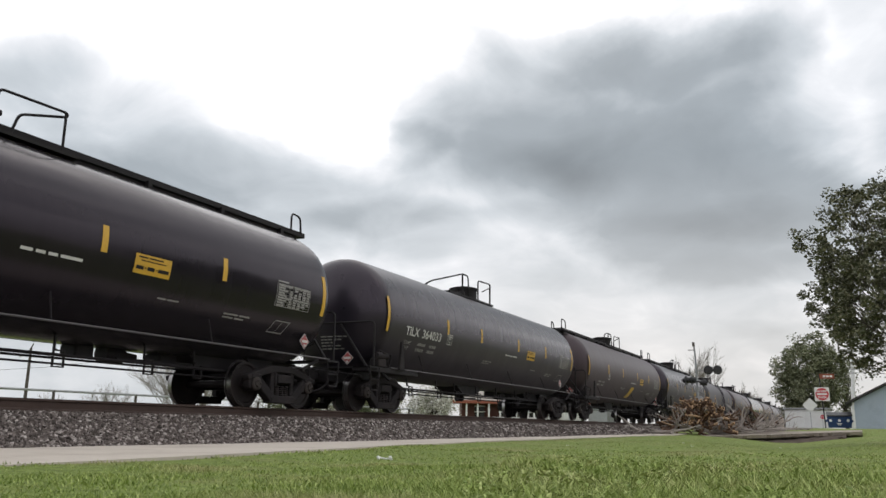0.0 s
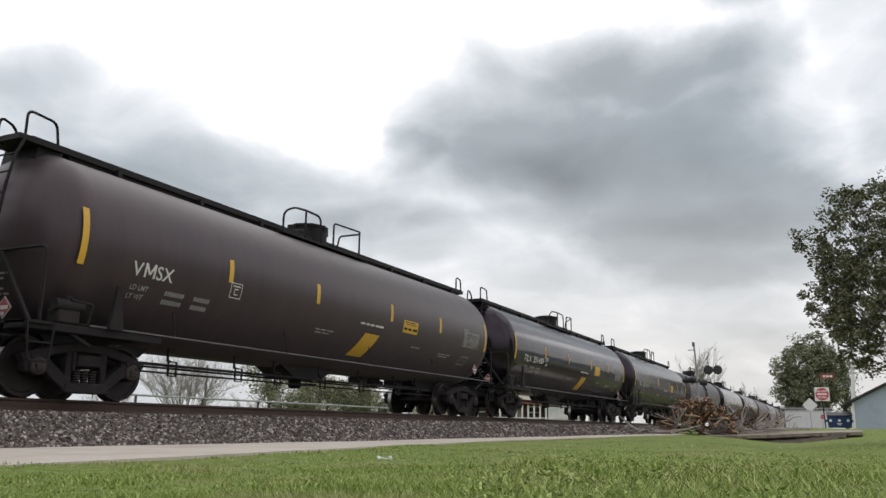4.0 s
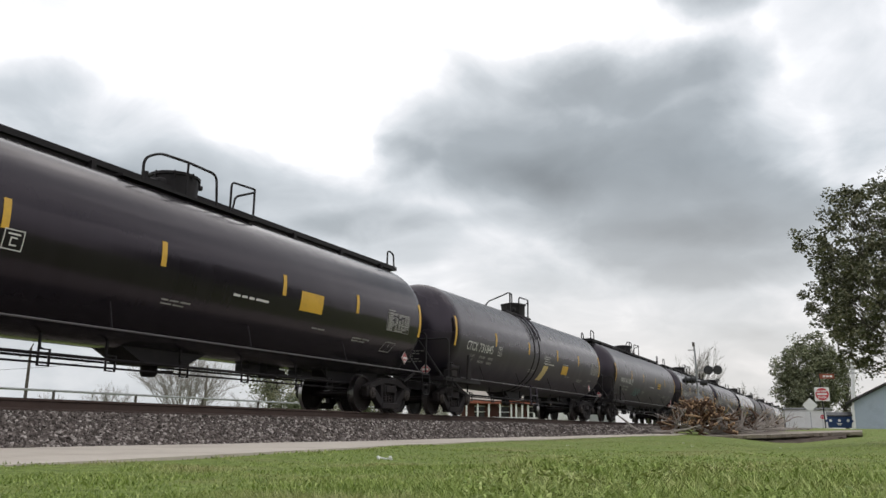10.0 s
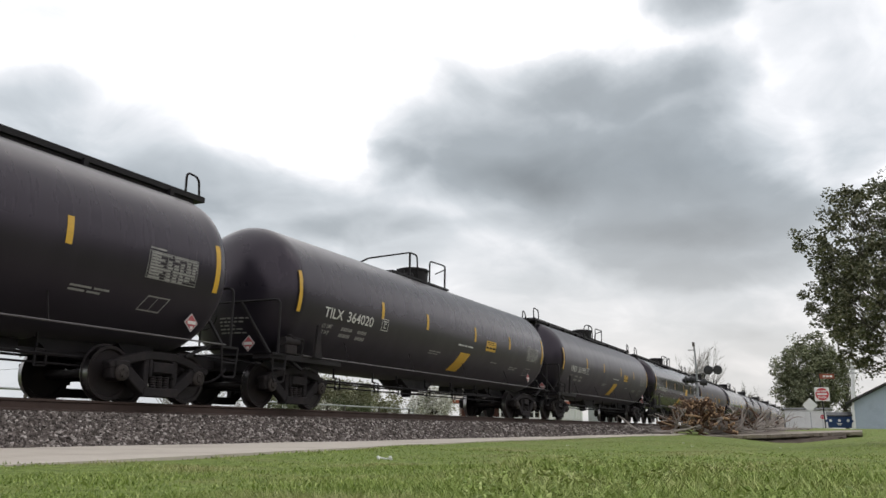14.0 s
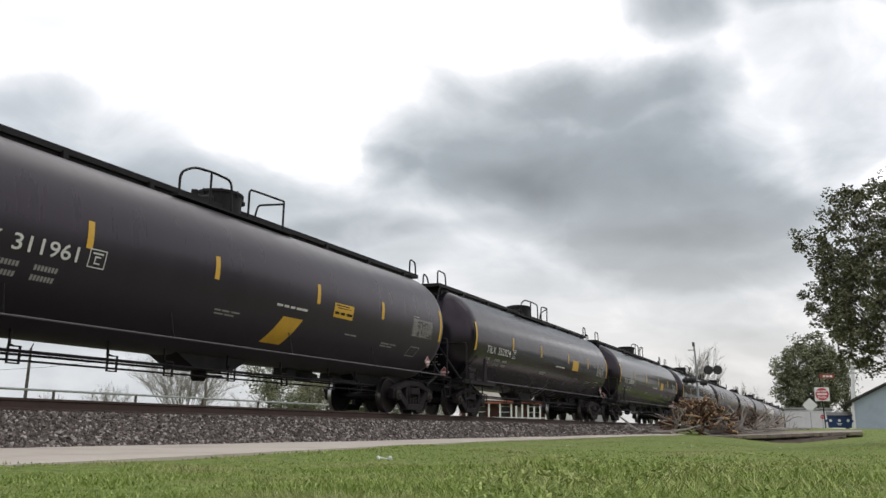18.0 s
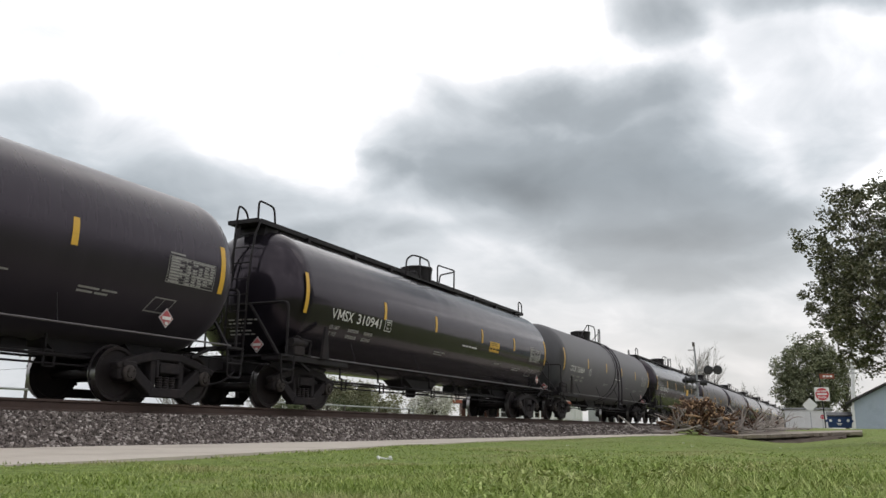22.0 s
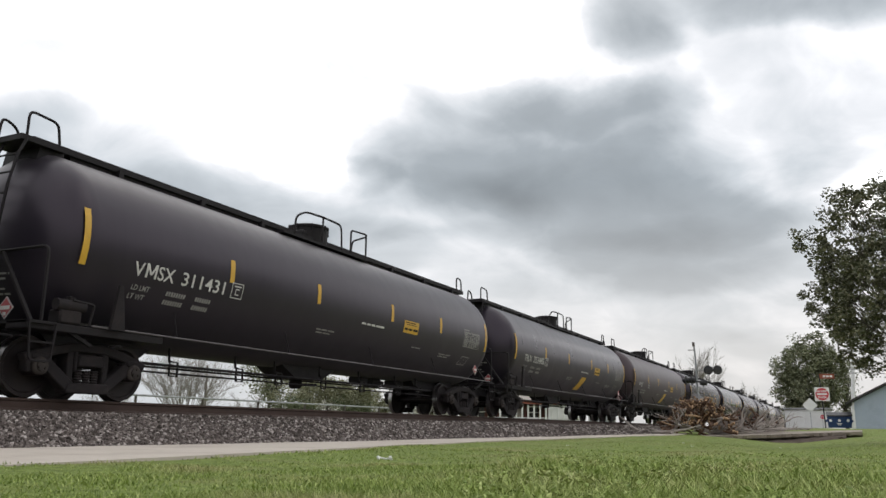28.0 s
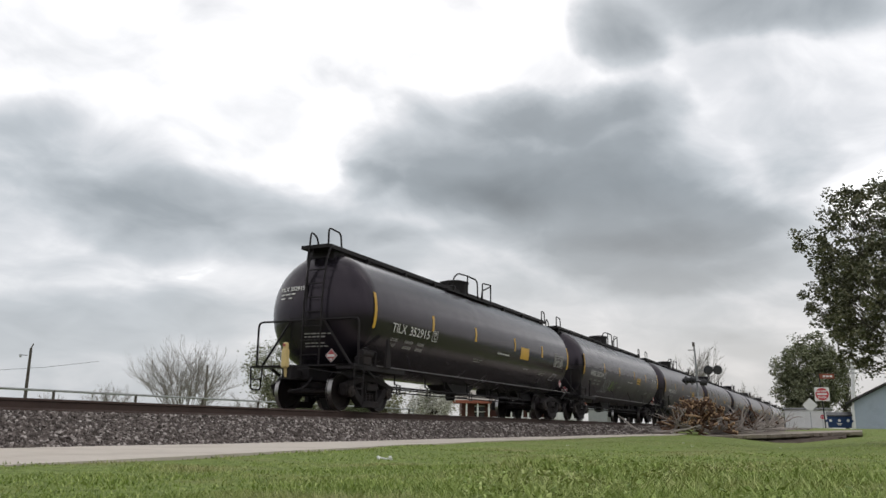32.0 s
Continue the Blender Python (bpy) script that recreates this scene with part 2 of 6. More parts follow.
def bent(corners, r, seg=4):
    """Rounds the corners of a line of points."""
    pts = [Vector(p) for p in corners]
    out = [pts[0]]
    for a, b, c in zip(pts, pts[1:], pts[2:]):
        u, v = (a - b).normalized(), (c - b).normalized()
        rr = min(r, (a - b).length / 2.1, (c - b).length / 2.1)
        p, q = b + u * rr, b + v * rr
        for i in range(seg + 1):
            t = i / seg
            out.append((1 - t) ** 2 * p + 2 * t * (1 - t) * b + t * t * q)
    return out + [pts[-1]]


def lathe(bm, profile, axis="x", seg=24, at=(0, 0, 0)):
    """Turns (along, radius) pairs about an axis through the point at."""
    at = Vector(at)
    d = {"x": Vector((1, 0, 0)), "y": Vector((0, 1, 0)), "z": Vector((0, 0, 1))}[axis]
    a = {"x": Vector((0, 1, 0)), "y": Vector((0, 0, 1)), "z": Vector((1, 0, 0))}[axis]
    b = d.cross(a)
    rows = []
    for s, r in profile:
        rows.append([bm.verts.new(at + d * s)] if r < 1e-5 else ring(bm, at + d * s, a, b, r, seg))
    for p, q in zip(rows, rows[1:]):
        for i in range(seg):
            j = (i + 1) % seg
            f = [p[i % len(p)], p[j % len(p)], q[j % len(q)], q[i % len(q)]]
            f = list(dict.fromkeys(f))
            if len(f) > 2:
                bm.faces.new(f)
    for rim, flip in ((rows[0], True), (rows[-1], False)):
        if len(rim) > 1:
            bm.faces.new(rim[::-1] if flip else rim)
    return bm


def plate(bm, pts, y0, y1):
    """An outline in x and z, pushed through from y0 to y1."""
    front = [bm.verts.new((x, y0, z)) for x, z in pts]
    back = [bm.verts.new((x, y1, z)) for x, z in pts]
    bm.faces.new(front)
    bm.faces.new(back[::-1])
    n = len(pts)
    for i in range(n):
        bm.faces.new((front[i], back[i], back[(i + 1) % n], front[(i + 1) % n]))
    return bm


def bar(bm, p, q, width, y0, y1):
    """A straight flat bar between two points in x and z."""
    p, q = Vector(p), Vector(q)
    d = (q - p).normalized()
    n = Vector((-d.y, d.x)) * width / 2
    return plate(bm, [tuple(p - n), tuple(q - n), tuple(q + n), tuple(p + n)], y0, y1)


def mesh_from(name, verts, faces, material):
    me = bpy.data.meshes.new(name)
    me.from_pydata(verts, [], faces)
    me.materials.append(material)
    return me


def empty(name, m=None):
    ob = new(name)
    ob.empty_display_size = 0.3
    if m is not None:
        ob.matrix_basis = m
    return ob


# ---------------------------------------------------------------- cloud deck
CLOUD_H, CLOUD_WAY = 300.0, (2.6, 3.45)
# bearing in degrees, log distance, half widths, tilt, weight
BANKS = [(18.1, 1.32, 12.2, 0.17, -0.0013, 0.8), (12.2, 1.48, 9.7, 0.18, -0.0027, 0.7), (8.9, 1.69, 7.4, 0.15, -0.0035, 0.6), (24.3, 1.49, 7.0, 0.14, 0.0002, 0.4), (27.3, 1.27, 4.6, 0.09, 0.0007, 0.16), (7.6, 1.22, 2.7, 0.08, -0.0037, 0.32), (15.1, 1.18, 6.5, 0.06, -0.002, 0.4), (0.6, 1.39, 4.4, 0.17, -0.0056, 0.27), (-1.3, 1.29, 2.3, 0.12, -0.0061, 0.15), (30.6, 1.36, 2.1, 0.06, 0.0015, 0.35), (52.0, 1.45, 9.4, 0.19, 0.007, 0.45), (40.8, 1.54, 9.5, 0.15, 0.0042, 0.5), (55.1, 1.3, 4.5, 0.07, 0.0075, 0.22), (31.6, 1.59, 4.9, 0.07, 0.002, 0.3), (50.0, 2.1, 10.0, 0.19, 0.0082, 0.42), (8.4, 1.05, 3.6, 0.06, -0.0033, 0.7), (-2.1, 1.03, 7.5, 0.07, -0.0056, 0.7), (3.9, 2.18, 3.8, 0.11, -0.0046, 0.3), (4.7, 1.84, 7.3, 0.18, -0.0046, 0.16), (12.8, 1.98, 14.2, 0.19, -0.0022, 0.08), (-1.0, 1.64, 3.9, 0.18, -0.0063, 0.2), (22.0, 1.67, 8.0, 0.1, 0.0, 0.26), (13.5, 1.8, 9.0, 0.1, 0.0, 0.2), (31.0, 1.66, 6.0, 0.1, 0.0, 0.2), (8.6, 1.57, 6.0, 0.1, -0.003, 0.26), (3.6, 1.52, 5.0, 0.1, -0.004, 0.34)]


def cloud_mat():
    n = Nodes("cloud_light")
    xyz = n.node("ShaderNodeSeparateXYZ", Vector=n.tc.outputs["Object"])
    x, y = xyz.outputs[0], xyz.outputs[1]
    r = n.math("SQRT", n.math("ADD", n.math("MULTIPLY", x, x), n.math("MULTIPLY", y, y)))
    a = n.math("LOGARITHM", n.math("ADD", 1.0, n.math("DIVIDE", r, 300.0)), math.e)
    th = n.math("ARCTAN2", y, x)
    q = n.node("ShaderNodeCombineXYZ", X=n.math("MULTIPLY", a, n.math("COSINE", th)), Y=n.math("MULTIPLY", a, n.math("SINE", th))).outputs[0]
    wob = n.node("ShaderNodeTexNoise", Scale=3.0, Detail=6, Roughness=0.5)
    n.put(wob, "Vector", q)
    sep = n.node("ShaderNodeSeparateColor", Color=wob.outputs["Color"])
    deg = n.math("ADD", n.math("MULTIPLY", th, 180 / math.pi), n.math("MULTIPLY_ADD", sep.outputs[0], 11.0, -5.5))
    av = n.math("ADD", a, n.math("MULTIPLY_ADD", sep.outputs[1], 0.28, -0.14))
    total = None
    for bt, ba, rt, ra, tilt, w in BANKS:
        dt = n.math("SUBTRACT", deg, bt)
        u = n.math("DIVIDE", dt, rt * 1.4)
        v = n.math("DIVIDE", n.math("SUBTRACT", n.math("SUBTRACT", av, ba), n.math("MULTIPLY", dt, tilt)), ra * 1.4)
        d2 = n.math("ADD", n.math("MULTIPLY", u, u), n.math("MULTIPLY", v, v))
        m = n.node("ShaderNodeMapRange")
        m.interpolation_type = "SMOOTHSTEP"
        for k, val in (("i0", d2), ("i1", 1.0), ("i2", 0.0), ("i3", 0.0), ("i4", w)):
            n.put(m, k, val)
        total = m.outputs[0] if total is None else n.math("ADD", total, m.outputs[0])
    fine = n.noise(5.0, 7, 0.52, q, 0.5)
    broad = n.noise(1.6, 4, 0.55, q)
    total = n.math("ADD", n.math("MULTIPLY", total, 0.5), n.math("MULTIPLY_ADD", fine, 0.5, -0.25))
    total = n.math("ADD", total, n.math("MULTIPLY_ADD", broad, 0.3, -0.06))
    low = n.math("MULTIPLY", n.math("SUBTRACT", a, 1.4), 0.15)
    total = n.math("ADD", total, n.math("MAXIMUM", low, 0.0))
    col = n.ramp(total, [(0.0, (2.1, 2.1, 2.1)), (0.08, (1.25, 1.25, 1.27)), (0.18, (0.93, 0.95, 0.985)), (0.31, (0.665, 0.712, 0.752)), (0.54, (0.375, 0.42, 0.452)), (0.95, (0.2, 0.228, 0.245))])
    haze = n.math("MINIMUM", n.math("MULTIPLY", n.math("MAXIMUM", n.math("SUBTRACT", a, 1.4), 0.0), 0.75), 0.6)
    aside = n.node("ShaderNodeMapRange")
    for k, val in (("i0", deg), ("i1", 20.0), ("i2", 46.0), ("i3", 0.0), ("i4", 1.0)):
        n.put(aside, k, val)
    col = n.mix(haze, col, n.mix(aside.outputs[0], (0.81, 0.775, 0.755), (0.69, 0.725, 0.775)))
    em = n.node("ShaderNodeEmission", Color=col, Strength=1.0)
    tr = n.node("ShaderNodeBsdfTransparent")
    mix = n.node("ShaderNodeMixShader", Fac=0.12)
    n.t.links.new(em.outputs[0], mix.inputs[1])
    n.t.links.new(tr.outputs[0], mix.inputs[2])
    n.t.links.new(mix.outputs[0], n.out.inputs["Surface"])
    return n.mat


def cloud_deck():
    bm = bmesh.new()
    rows = []
    for i in range(13):
        r = 4850 * (i / 12) ** 1.5
        z = -(CLOUD_H + 25) * (r / 4850) ** 2
        rows.append([bm.verts.new((0, 0, 0))] if i == 0 else [bm.verts.new((r * math.cos(t), r * math.sin(t), z)) for t in [2 * math.pi * k / 48 for k in range(48)]])
    for p, q in zip(rows, rows[1:]):
        for k in range(48):
            f = list(dict.fromkeys([p[k % len(p)], p[(k + 1) % len(p) % 48 if len(p) > 1 else 0], q[(k + 1) % 48], q[k]]))
            bm.faces.new(f[::-1])
    ob = part("backdrop", bm, cloud_mat())
    ob.matrix_basis = pose(0, 0, CLOUD_H)
    return tagged(ob, "drifting grey and white overcast cloud deck", "sky", kind="structure")


CLOUDS = cloud_deck()


# ---------------------------------------------------------------- ground, path, track
def steps(*spans):
    out = []
    for a, b, s in spans:
        k = max(1, round((b - a) / s))
        out += [a + (b - a) * i / k for i in range(k)]
    return out + [spans[-1][1]]


def ground():
    xs = steps((-4500, -200, 800), (-200, -10, 30), (-10, 50, 0.8), (50, 120, 4), (120, 500, 40), (500, 4500, 800))
    ys = steps((-4500, -200, 800), (-200, -20, 30), (-20, 20, 0.8), (20, 80, 5), (80, 400, 40), (400, 4500, 800))
    verts = [(x, y, ground_z(x, y)) for x in xs for y in ys]
    n = len(ys)
    faces = [(i * n + j, (i + 1) * n + j, (i + 1) * n + j + 1, i * n + j + 1) for i in range(len(xs) - 1) for j in range(n - 1)]
    ob = new("ground", mesh_from("ground", verts, faces, LAWN))
    ob.data.polygons.foreach_set("use_smooth", [True] * len(faces))
    return tagged(ob, "mown green lawn with dry patches", "lawn", kind="structure")


ground()


def strip(xs, near, far, top, thick):
    """A long slab between two edge lines."""
    bm = bmesh.new()
    last = None
    for x in xs:
        c = [bm.verts.new((x, near(x), top(x) - thick)), bm.verts.new((x, near(x), top(x))), bm.verts.new((x, far(x), top(x))), bm.verts.new((x, far(x), top(x) - thick))]
        if last:
            for i in range(4):
                bm.faces.new((last[i], last[(i + 1) % 4], c[(i + 1) % 4], c[i]))
        else:
            bm.faces.new(c[::-1])
        last = c
    bm.faces.new(last)
    bmesh.ops.recalc_face_normals(bm, faces=bm.faces[:])
    return bm


path_z = lambda x: ground_z(x, 8.0) + 0.018
path_near = lambda x: 5.5 + 1.5 * smooth(3, 17, x) + 0.02 * max(x - 17, 0)
tagged(part("path", strip([-14 + 2 * i for i in range(30)], path_near, lambda x: 9.2, path_z, 0.12), CONCRETE),
       "pale concrete path beside the track bed", "path", kind="structure")

LINE = steps((-60, 60, 4), (60, 240, 12), (240, 700, 40))


def swept(profile, xs=LINE):
    """Carries an outline (across, up) along the track."""
    bm = bmesh.new()
    last = None
    for x in xs:
        c = [bm.verts.new((x, track_y(x) + y, z)) for y, z in profile]
        if last:
            for i in range(len(c)):
                bm.faces.new((last[i], last[(i + 1) % len(c)], c[(i + 1) % len(c)], c[i]))
        else:
            bm.faces.new(c[::-1])
        last = c
    bm.faces.new(last)
    bmesh.ops.recalc_face_normals(bm, faces=bm.faces[:])
    return bm


BED = tagged(part("track_bed", swept([(-3.1, -0.1), (-2.85, 0.03), (-1.7, 0.415), (-1.3, 0.435), (1.3, 0.435), (1.7, 0.415), (2.9, 0.2), (3.2, -0.1)]), GRAVEL),
             "grey crushed stone track bed", "ballast", kind="structure")
RAIL_SHAPE = [(-0.07, 0), (0.07, 0), (0.07, 0.02), (0.01, 0.045), (0.01, 0.135), (0.037, 0.15), (0.037, 0.178), (0.025, 0.186), (-0.025, 0.186), (-0.037, 0.178), (-0.037, 0.15), (-0.01, 0.135), (-0.01, 0.045), (-0.07, 0.02)]


def rails():
    """Two rails laid in lengths, end to end."""
    cuts = [-60 + 12 * i for i in range(11)] + [96, 144, 240, 400, 700]
    for s in (-1, 1):
        line = empty("rail")
        for x0, x1 in zip(cuts, cuts[1:]):
            xs = [x0 + (x1 - x0) * k / 6 for k in range(7)]
            part("rail_length", swept([(s * 0.755 + y, ZR - 0.186 + z) for y, z in RAIL_SHAPE], xs), RAIL, line)
        tagged(line, "rusty brown steel rail on the sleepers", "rail", "rails of the track")


rails()


# ---------------------------------------------------------------- trees
def limb_path(rnd, p, d, length, n, bend, up):
    pts = [p.copy()]
    for i in range(n):
        d = (d + Vector((rnd.uniform(-bend, bend), rnd.uniform(-bend, bend), rnd.uniform(-bend, bend) + up))).normalized()
        p = p + d * length / n
        pts.append(p.copy())
    return pts, d


def leaf_cloud(rnd, tips, per, radius, size, material, name, tight=False):
    """Many small folded leaves in uneven clumps round the tips."""
    half = 0.75 if tight else 0.5
    vs, fs = [], []
    for t in tips:
        k = int(per * rnd.uniform(0.5, 1.4))
        rr = radius * rnd.uniform(0.6, 1.2)
        for _ in range(k):
            o = Vector((rnd.gauss(0, 1), rnd.gauss(0, 1), rnd.gauss(0, 0.8))) * rr * 0.5
            if tight and o.length > rr * 0.85:
                o *= rr * 0.85 * rnd.uniform(0.7, 1.0) / o.length
            a = Vector((rnd.uniform(-1, 1), rnd.uniform(-1, 1), rnd.uniform(-0.6, 0.6))).normalized()
            b = a.cross(Vector((rnd.uniform(-1, 1), rnd.uniform(-1, 1), rnd.uniform(0.2, 1)))).normalized()
            c = a.cross(b) * 0.2
            s = size * rnd.uniform(0.6, 1.3)
            p = t + o
            i = len(vs)
            vs += [tuple(p - a * s), tuple(p + b * s * half + c * s), tuple(p + a * s), tuple(p - b * s * half + c * s)]
            fs += [(i, i + 1, i + 2), (i, i + 2, i + 3)]
    return mesh_from(name, vs, fs, material)


def leafy_tree(seed, at, crown, radii, trunk_r, leaves, clumps, per, clump, size, gaps=0.05, tight=0.0):
    """A trunk with limbs into an uneven crown; crown is the centre of its leaves over the root."""
    rnd = random.Random(seed)
    root = empty("leafy_tree", pose(*at))
    c = Vector(crown)
    fork = Vector((c.x * 0.3, c.y * 0.3, max(c.z - radii[2] * 0.75, 0.8)))
    bm = bmesh.new()
    tube(bm, [(0, 0, -0.2), (0.03, 0, 0.15), tuple(fork * 0.5), tuple(fork)], trunk_r, 9, trunk_r * 0.75)
    part("trunk", bm, BARK, root)
    tips = []
    while len(tips) < clumps:
        v = Vector((rnd.uniform(-1, 1), rnd.uniform(-1, 1), rnd.uniform(-1, 1)))
        ln = v.length
        edge = 0.9 + (tight or 0.32) * noise.noise(v.normalized() * 2.3 + Vector((seed, 0, 0)))
        if ln > edge or (ln < 0.45 and rnd.random() < 0.6):
            continue
        p = Vector((c.x + v.x * radii[0], c.y + v.y * radii[1], c.z + v.z * radii[2]))
        if noise.noise(p * (1.6 / radii[0] * 2.2) + Vector((0, seed, 0))) < -0.22 + gaps:
            continue
        tips.append(p)
    bm = bmesh.new()
    for k in range(16):
        t = tips[rnd.randrange(len(tips))]
        mid = fork.lerp(t, 0.5) + Vector((rnd.uniform(-0.4, 0.4), rnd.uniform(-0.4, 0.4), 0.5))
        tube(bm, [fork, fork.lerp(mid, 0.5) + Vector((0, 0, 0.2)), mid, t], trunk_r * 0.42, 6, 0.02, False)
        for _ in range(4):
            u = tips[rnd.randrange(len(tips))]
            if (u - mid).length < radii[0] * 0.8:
                tube(bm, [mid, mid.lerp(u, 0.5) + Vector((0, 0, 0.15)), u], trunk_r * 0.16, 5, 0.012, False)
    for t in tips if tight else ():
        back = t.lerp(fork, 0.22) + Vector((rnd.uniform(-0.2, 0.2), rnd.uniform(-0.2, 0.2), -0.15))
        tube(bm, [back, back.lerp(t, 0.5) + Vector((0, 0, 0.06)), t], trunk_r * 0.05, 3, 0.004, False)
    part("limb_work", bm, BARK, root)["kind"] = "stuff"
    shared("crown", leaf_cloud(rnd, tips, per, clump, size, leaves, "crown", tight), root)
    return root


def sprout(bm, rnd, p, d, length, r, level, lift):
    """A curving branch that forks into ever finer ones."""
    pts = [p.copy()]
    n = 4 if level else 3
    for i in range(n):
        d = (d + Vector((rnd.uniform(-1, 1), rnd.uniform(-1, 1), rnd.uniform(-1, 1))) * 0.16 + Vector((0, 0, lift))).normalized()
        p = p + d * length / n
        pts.append(p.copy())
    tube(bm, pts, r, 5 if level > 2 else 3, r * 0.5, False)
    if not level:
        return
    for i in range(5):
        k = rnd.choice((1, 2, 3, 4)) if level < 3 else rnd.choice((2, 3, 4))
        side = Vector((rnd.uniform(-1, 1), rnd.uniform(-1, 1), rnd.uniform(-0.5, 0.8)))
        go = ((pts[k] - pts[k - 1]).normalized() + side * 0.75).normalized()
        sprout(bm, rnd, pts[k], go, length * rnd.uniform(0.42, 0.66), r * 0.52, level - 1, lift)


def bare_bush(seed, at, width, height, stems, trunk=0.0, r=0.05, levels=3):
    """Fine leafless branches that fan out from the foot or from a trunk."""
    rnd = random.Random(seed)
    root = empty("bare_tree", pose(*at))
    foot = Vector((0, 0, trunk))
    bm = bmesh.new()
    tube(bm, [(0, 0, -0.2), (0.1 if trunk else 0, 0, trunk * 0.6 + 0.1), tuple(foot + Vector((0, 0, 0.2)))], r * 2.2, 8, r * 1.6)
    part("trunk", bm, BARE, root)
    bm = bmesh.new()
    top = height - trunk
    for k in range(stems):
        a, u = 2.4 * k + rnd.uniform(-0.3, 0.3), math.sqrt((k + 0.5) / stems)
        d = Vector((math.cos(a) * u * width / 2, math.sin(a) * u * width / 2, top * (1.0 - 0.55 * u * u)))
        spread = Vector((math.cos(a), math.sin(a), 0)) * (0.15 if trunk else 0.06 * width) * u
        sprout(bm, rnd, foot + spread, d.normalized(), d.length * rnd.uniform(0.46, 0.64), r, levels, 0.05)
    part("twig_crown", bm, BARE, root)
    return root


# ---------------------------------------------------------------- the train
TR, TZ = 1.514, 2.451      # tank radius and centre over the rail
HALF = 9.05                # half a car over its couplers
AXLE, WHEEL_R = 0.89, 0.46
BOGIE = 7.05


def skin(x, z, out=0.0):
    """A point on the near side of the tank, at that height."""
    return Vector((x, -math.sqrt(max((TR + out) ** 2 - (z - TZ) ** 2, 0)), z))


def patch(bm, x0, x1, z0, z1, lean=0.0, out=0.006, steps=5):
    """A sheet that lies on the tank's side; lean shifts its top along the car."""
    cols = []
    for i in range(steps + 1):
        z = z0 + (z1 - z0) * i / steps
        s = lean * i / steps
        cols.append((bm.verts.new(skin(x0 + s, z, out)), bm.verts.new(skin(x1 + s, z, out))))
    for (a, b), (c, d) in zip(cols, cols[1:]):
        bm.faces.new((a, b, d, c))
    return bm


def lettering(words, height, x, z, material, parent, name="lettering", wide=1.0, out=0.012, heavy=0.006, to=None):
    """Words painted on the tank's side, from x on (to a given end), with their foot at z."""
    cu = bpy.data.curves.new("words", "FONT")
    cu.body, cu.size, cu.offset, cu.resolution_u = words, height / 0.73, heavy, 3
    ob = bpy.data.objects.new("words", cu)
    me = bpy.data.meshes.new_from_object(ob)
    bpy.data.objects.remove(ob)
    bpy.data.curves.remove(cu)
    if to is not None:
        lo, hi = min(v.co.x for v in me.vertices), max(v.co.x for v in me.vertices)
        wide = (to - x) / (hi - lo)
        x -= lo * wide
    for v in me.vertices:
        v.co = skin(x + v.co.x * wide, z + v.co.y, out)
    me.materials.clear()
    me.materials.append(material)
    return shared(name, me, parent)


def letter_m(x0, x1, z0, z1, w=0.045):
    """The letter M in broad strokes on the tank's side."""
    bm = bmesh.new()
    patch(bm, x0, x0 + w, z0, z1, 0, 0.012, 4)
    patch(bm, x1 - w, x1, z0, z1, 0, 0.012, 4)
    mid, low = (x0 + x1) / 2, z0 + 0.05
    patch(bm, mid - w / 2, mid + w / 2, low, z1, x0 - mid + w / 2, 0.0125, 4)
    patch(bm, mid - w / 2, mid + w / 2, low, z1, x1 - mid - w / 2, 0.0125, 4)
    return bm


def tank_mesh():
    """The tank with its dished heads."""
    bm = bmesh.new()
    prof = []
    for i in range(9):
        a = math.pi / 2 * i / 8
        prof.append((-7.55 - 0.78 * math.cos(a), TR * math.sin(a) if i else 0.0))
    for x in (-7.45, -5, -3, -1, 1, 3, 5, 7.75):
        prof.append((x, TR))
    for i in range(8, -1, -1):
        a = math.pi / 2 * i / 8
        prof.append((7.85 + 0.78 * math.cos(a), TR * math.sin(a) if i else 0.0))
    lathe(bm, prof, "x", 48, (0, 0, TZ))
    return bm


def wheelset_mesh():
    bm = bmesh.new()
    r = WHEEL_R
    wheel = [(-0.07, 0.0), (-0.07, 0.09), (-0.045, 0.11), (-0.02, 0.2), (-0.035, r - 0.09), (-0.068, r - 0.065), (-0.068, r - 0.012),
             (0.045, r), (0.05, r + 0.025), (0.065, r + 0.025), (0.068, r - 0.065), (0.03, r - 0.09), (0.02, 0.2), (0.06, 0.11), (0.08, 0.0)]
    for side in (-1, 1):
        prof = [(side * (0.755 - s), q) for s, q in wheel]
        lathe(bm, prof, "y", 28)
        lathe(bm, [(side * 0.8, 0.14), (side * 1.1, 0.14), (side * 1.12, 0.135), (side * 1.14, 0.11), (side * 1.14, 0.085), (side * 1.16, 0.08), (side * 1.17, 0.0)], "y", 16)
        for k in range(3):
            a = 2 * math.pi * k / 3
            c = (0.06 * math.cos(a), 0, 0.06 * math.sin(a))
            lathe(bm, [(side * 1.12, 0.02), (side * 1.185, 0.02), (side * 1.185, 0.0)], "y", 6, c)
    lathe(bm, [(-0.7, 0.075), (0.7, 0.075)], "y", 10)
    bmesh.ops.recalc_face_normals(bm, faces=bm.faces[:])
    return bm


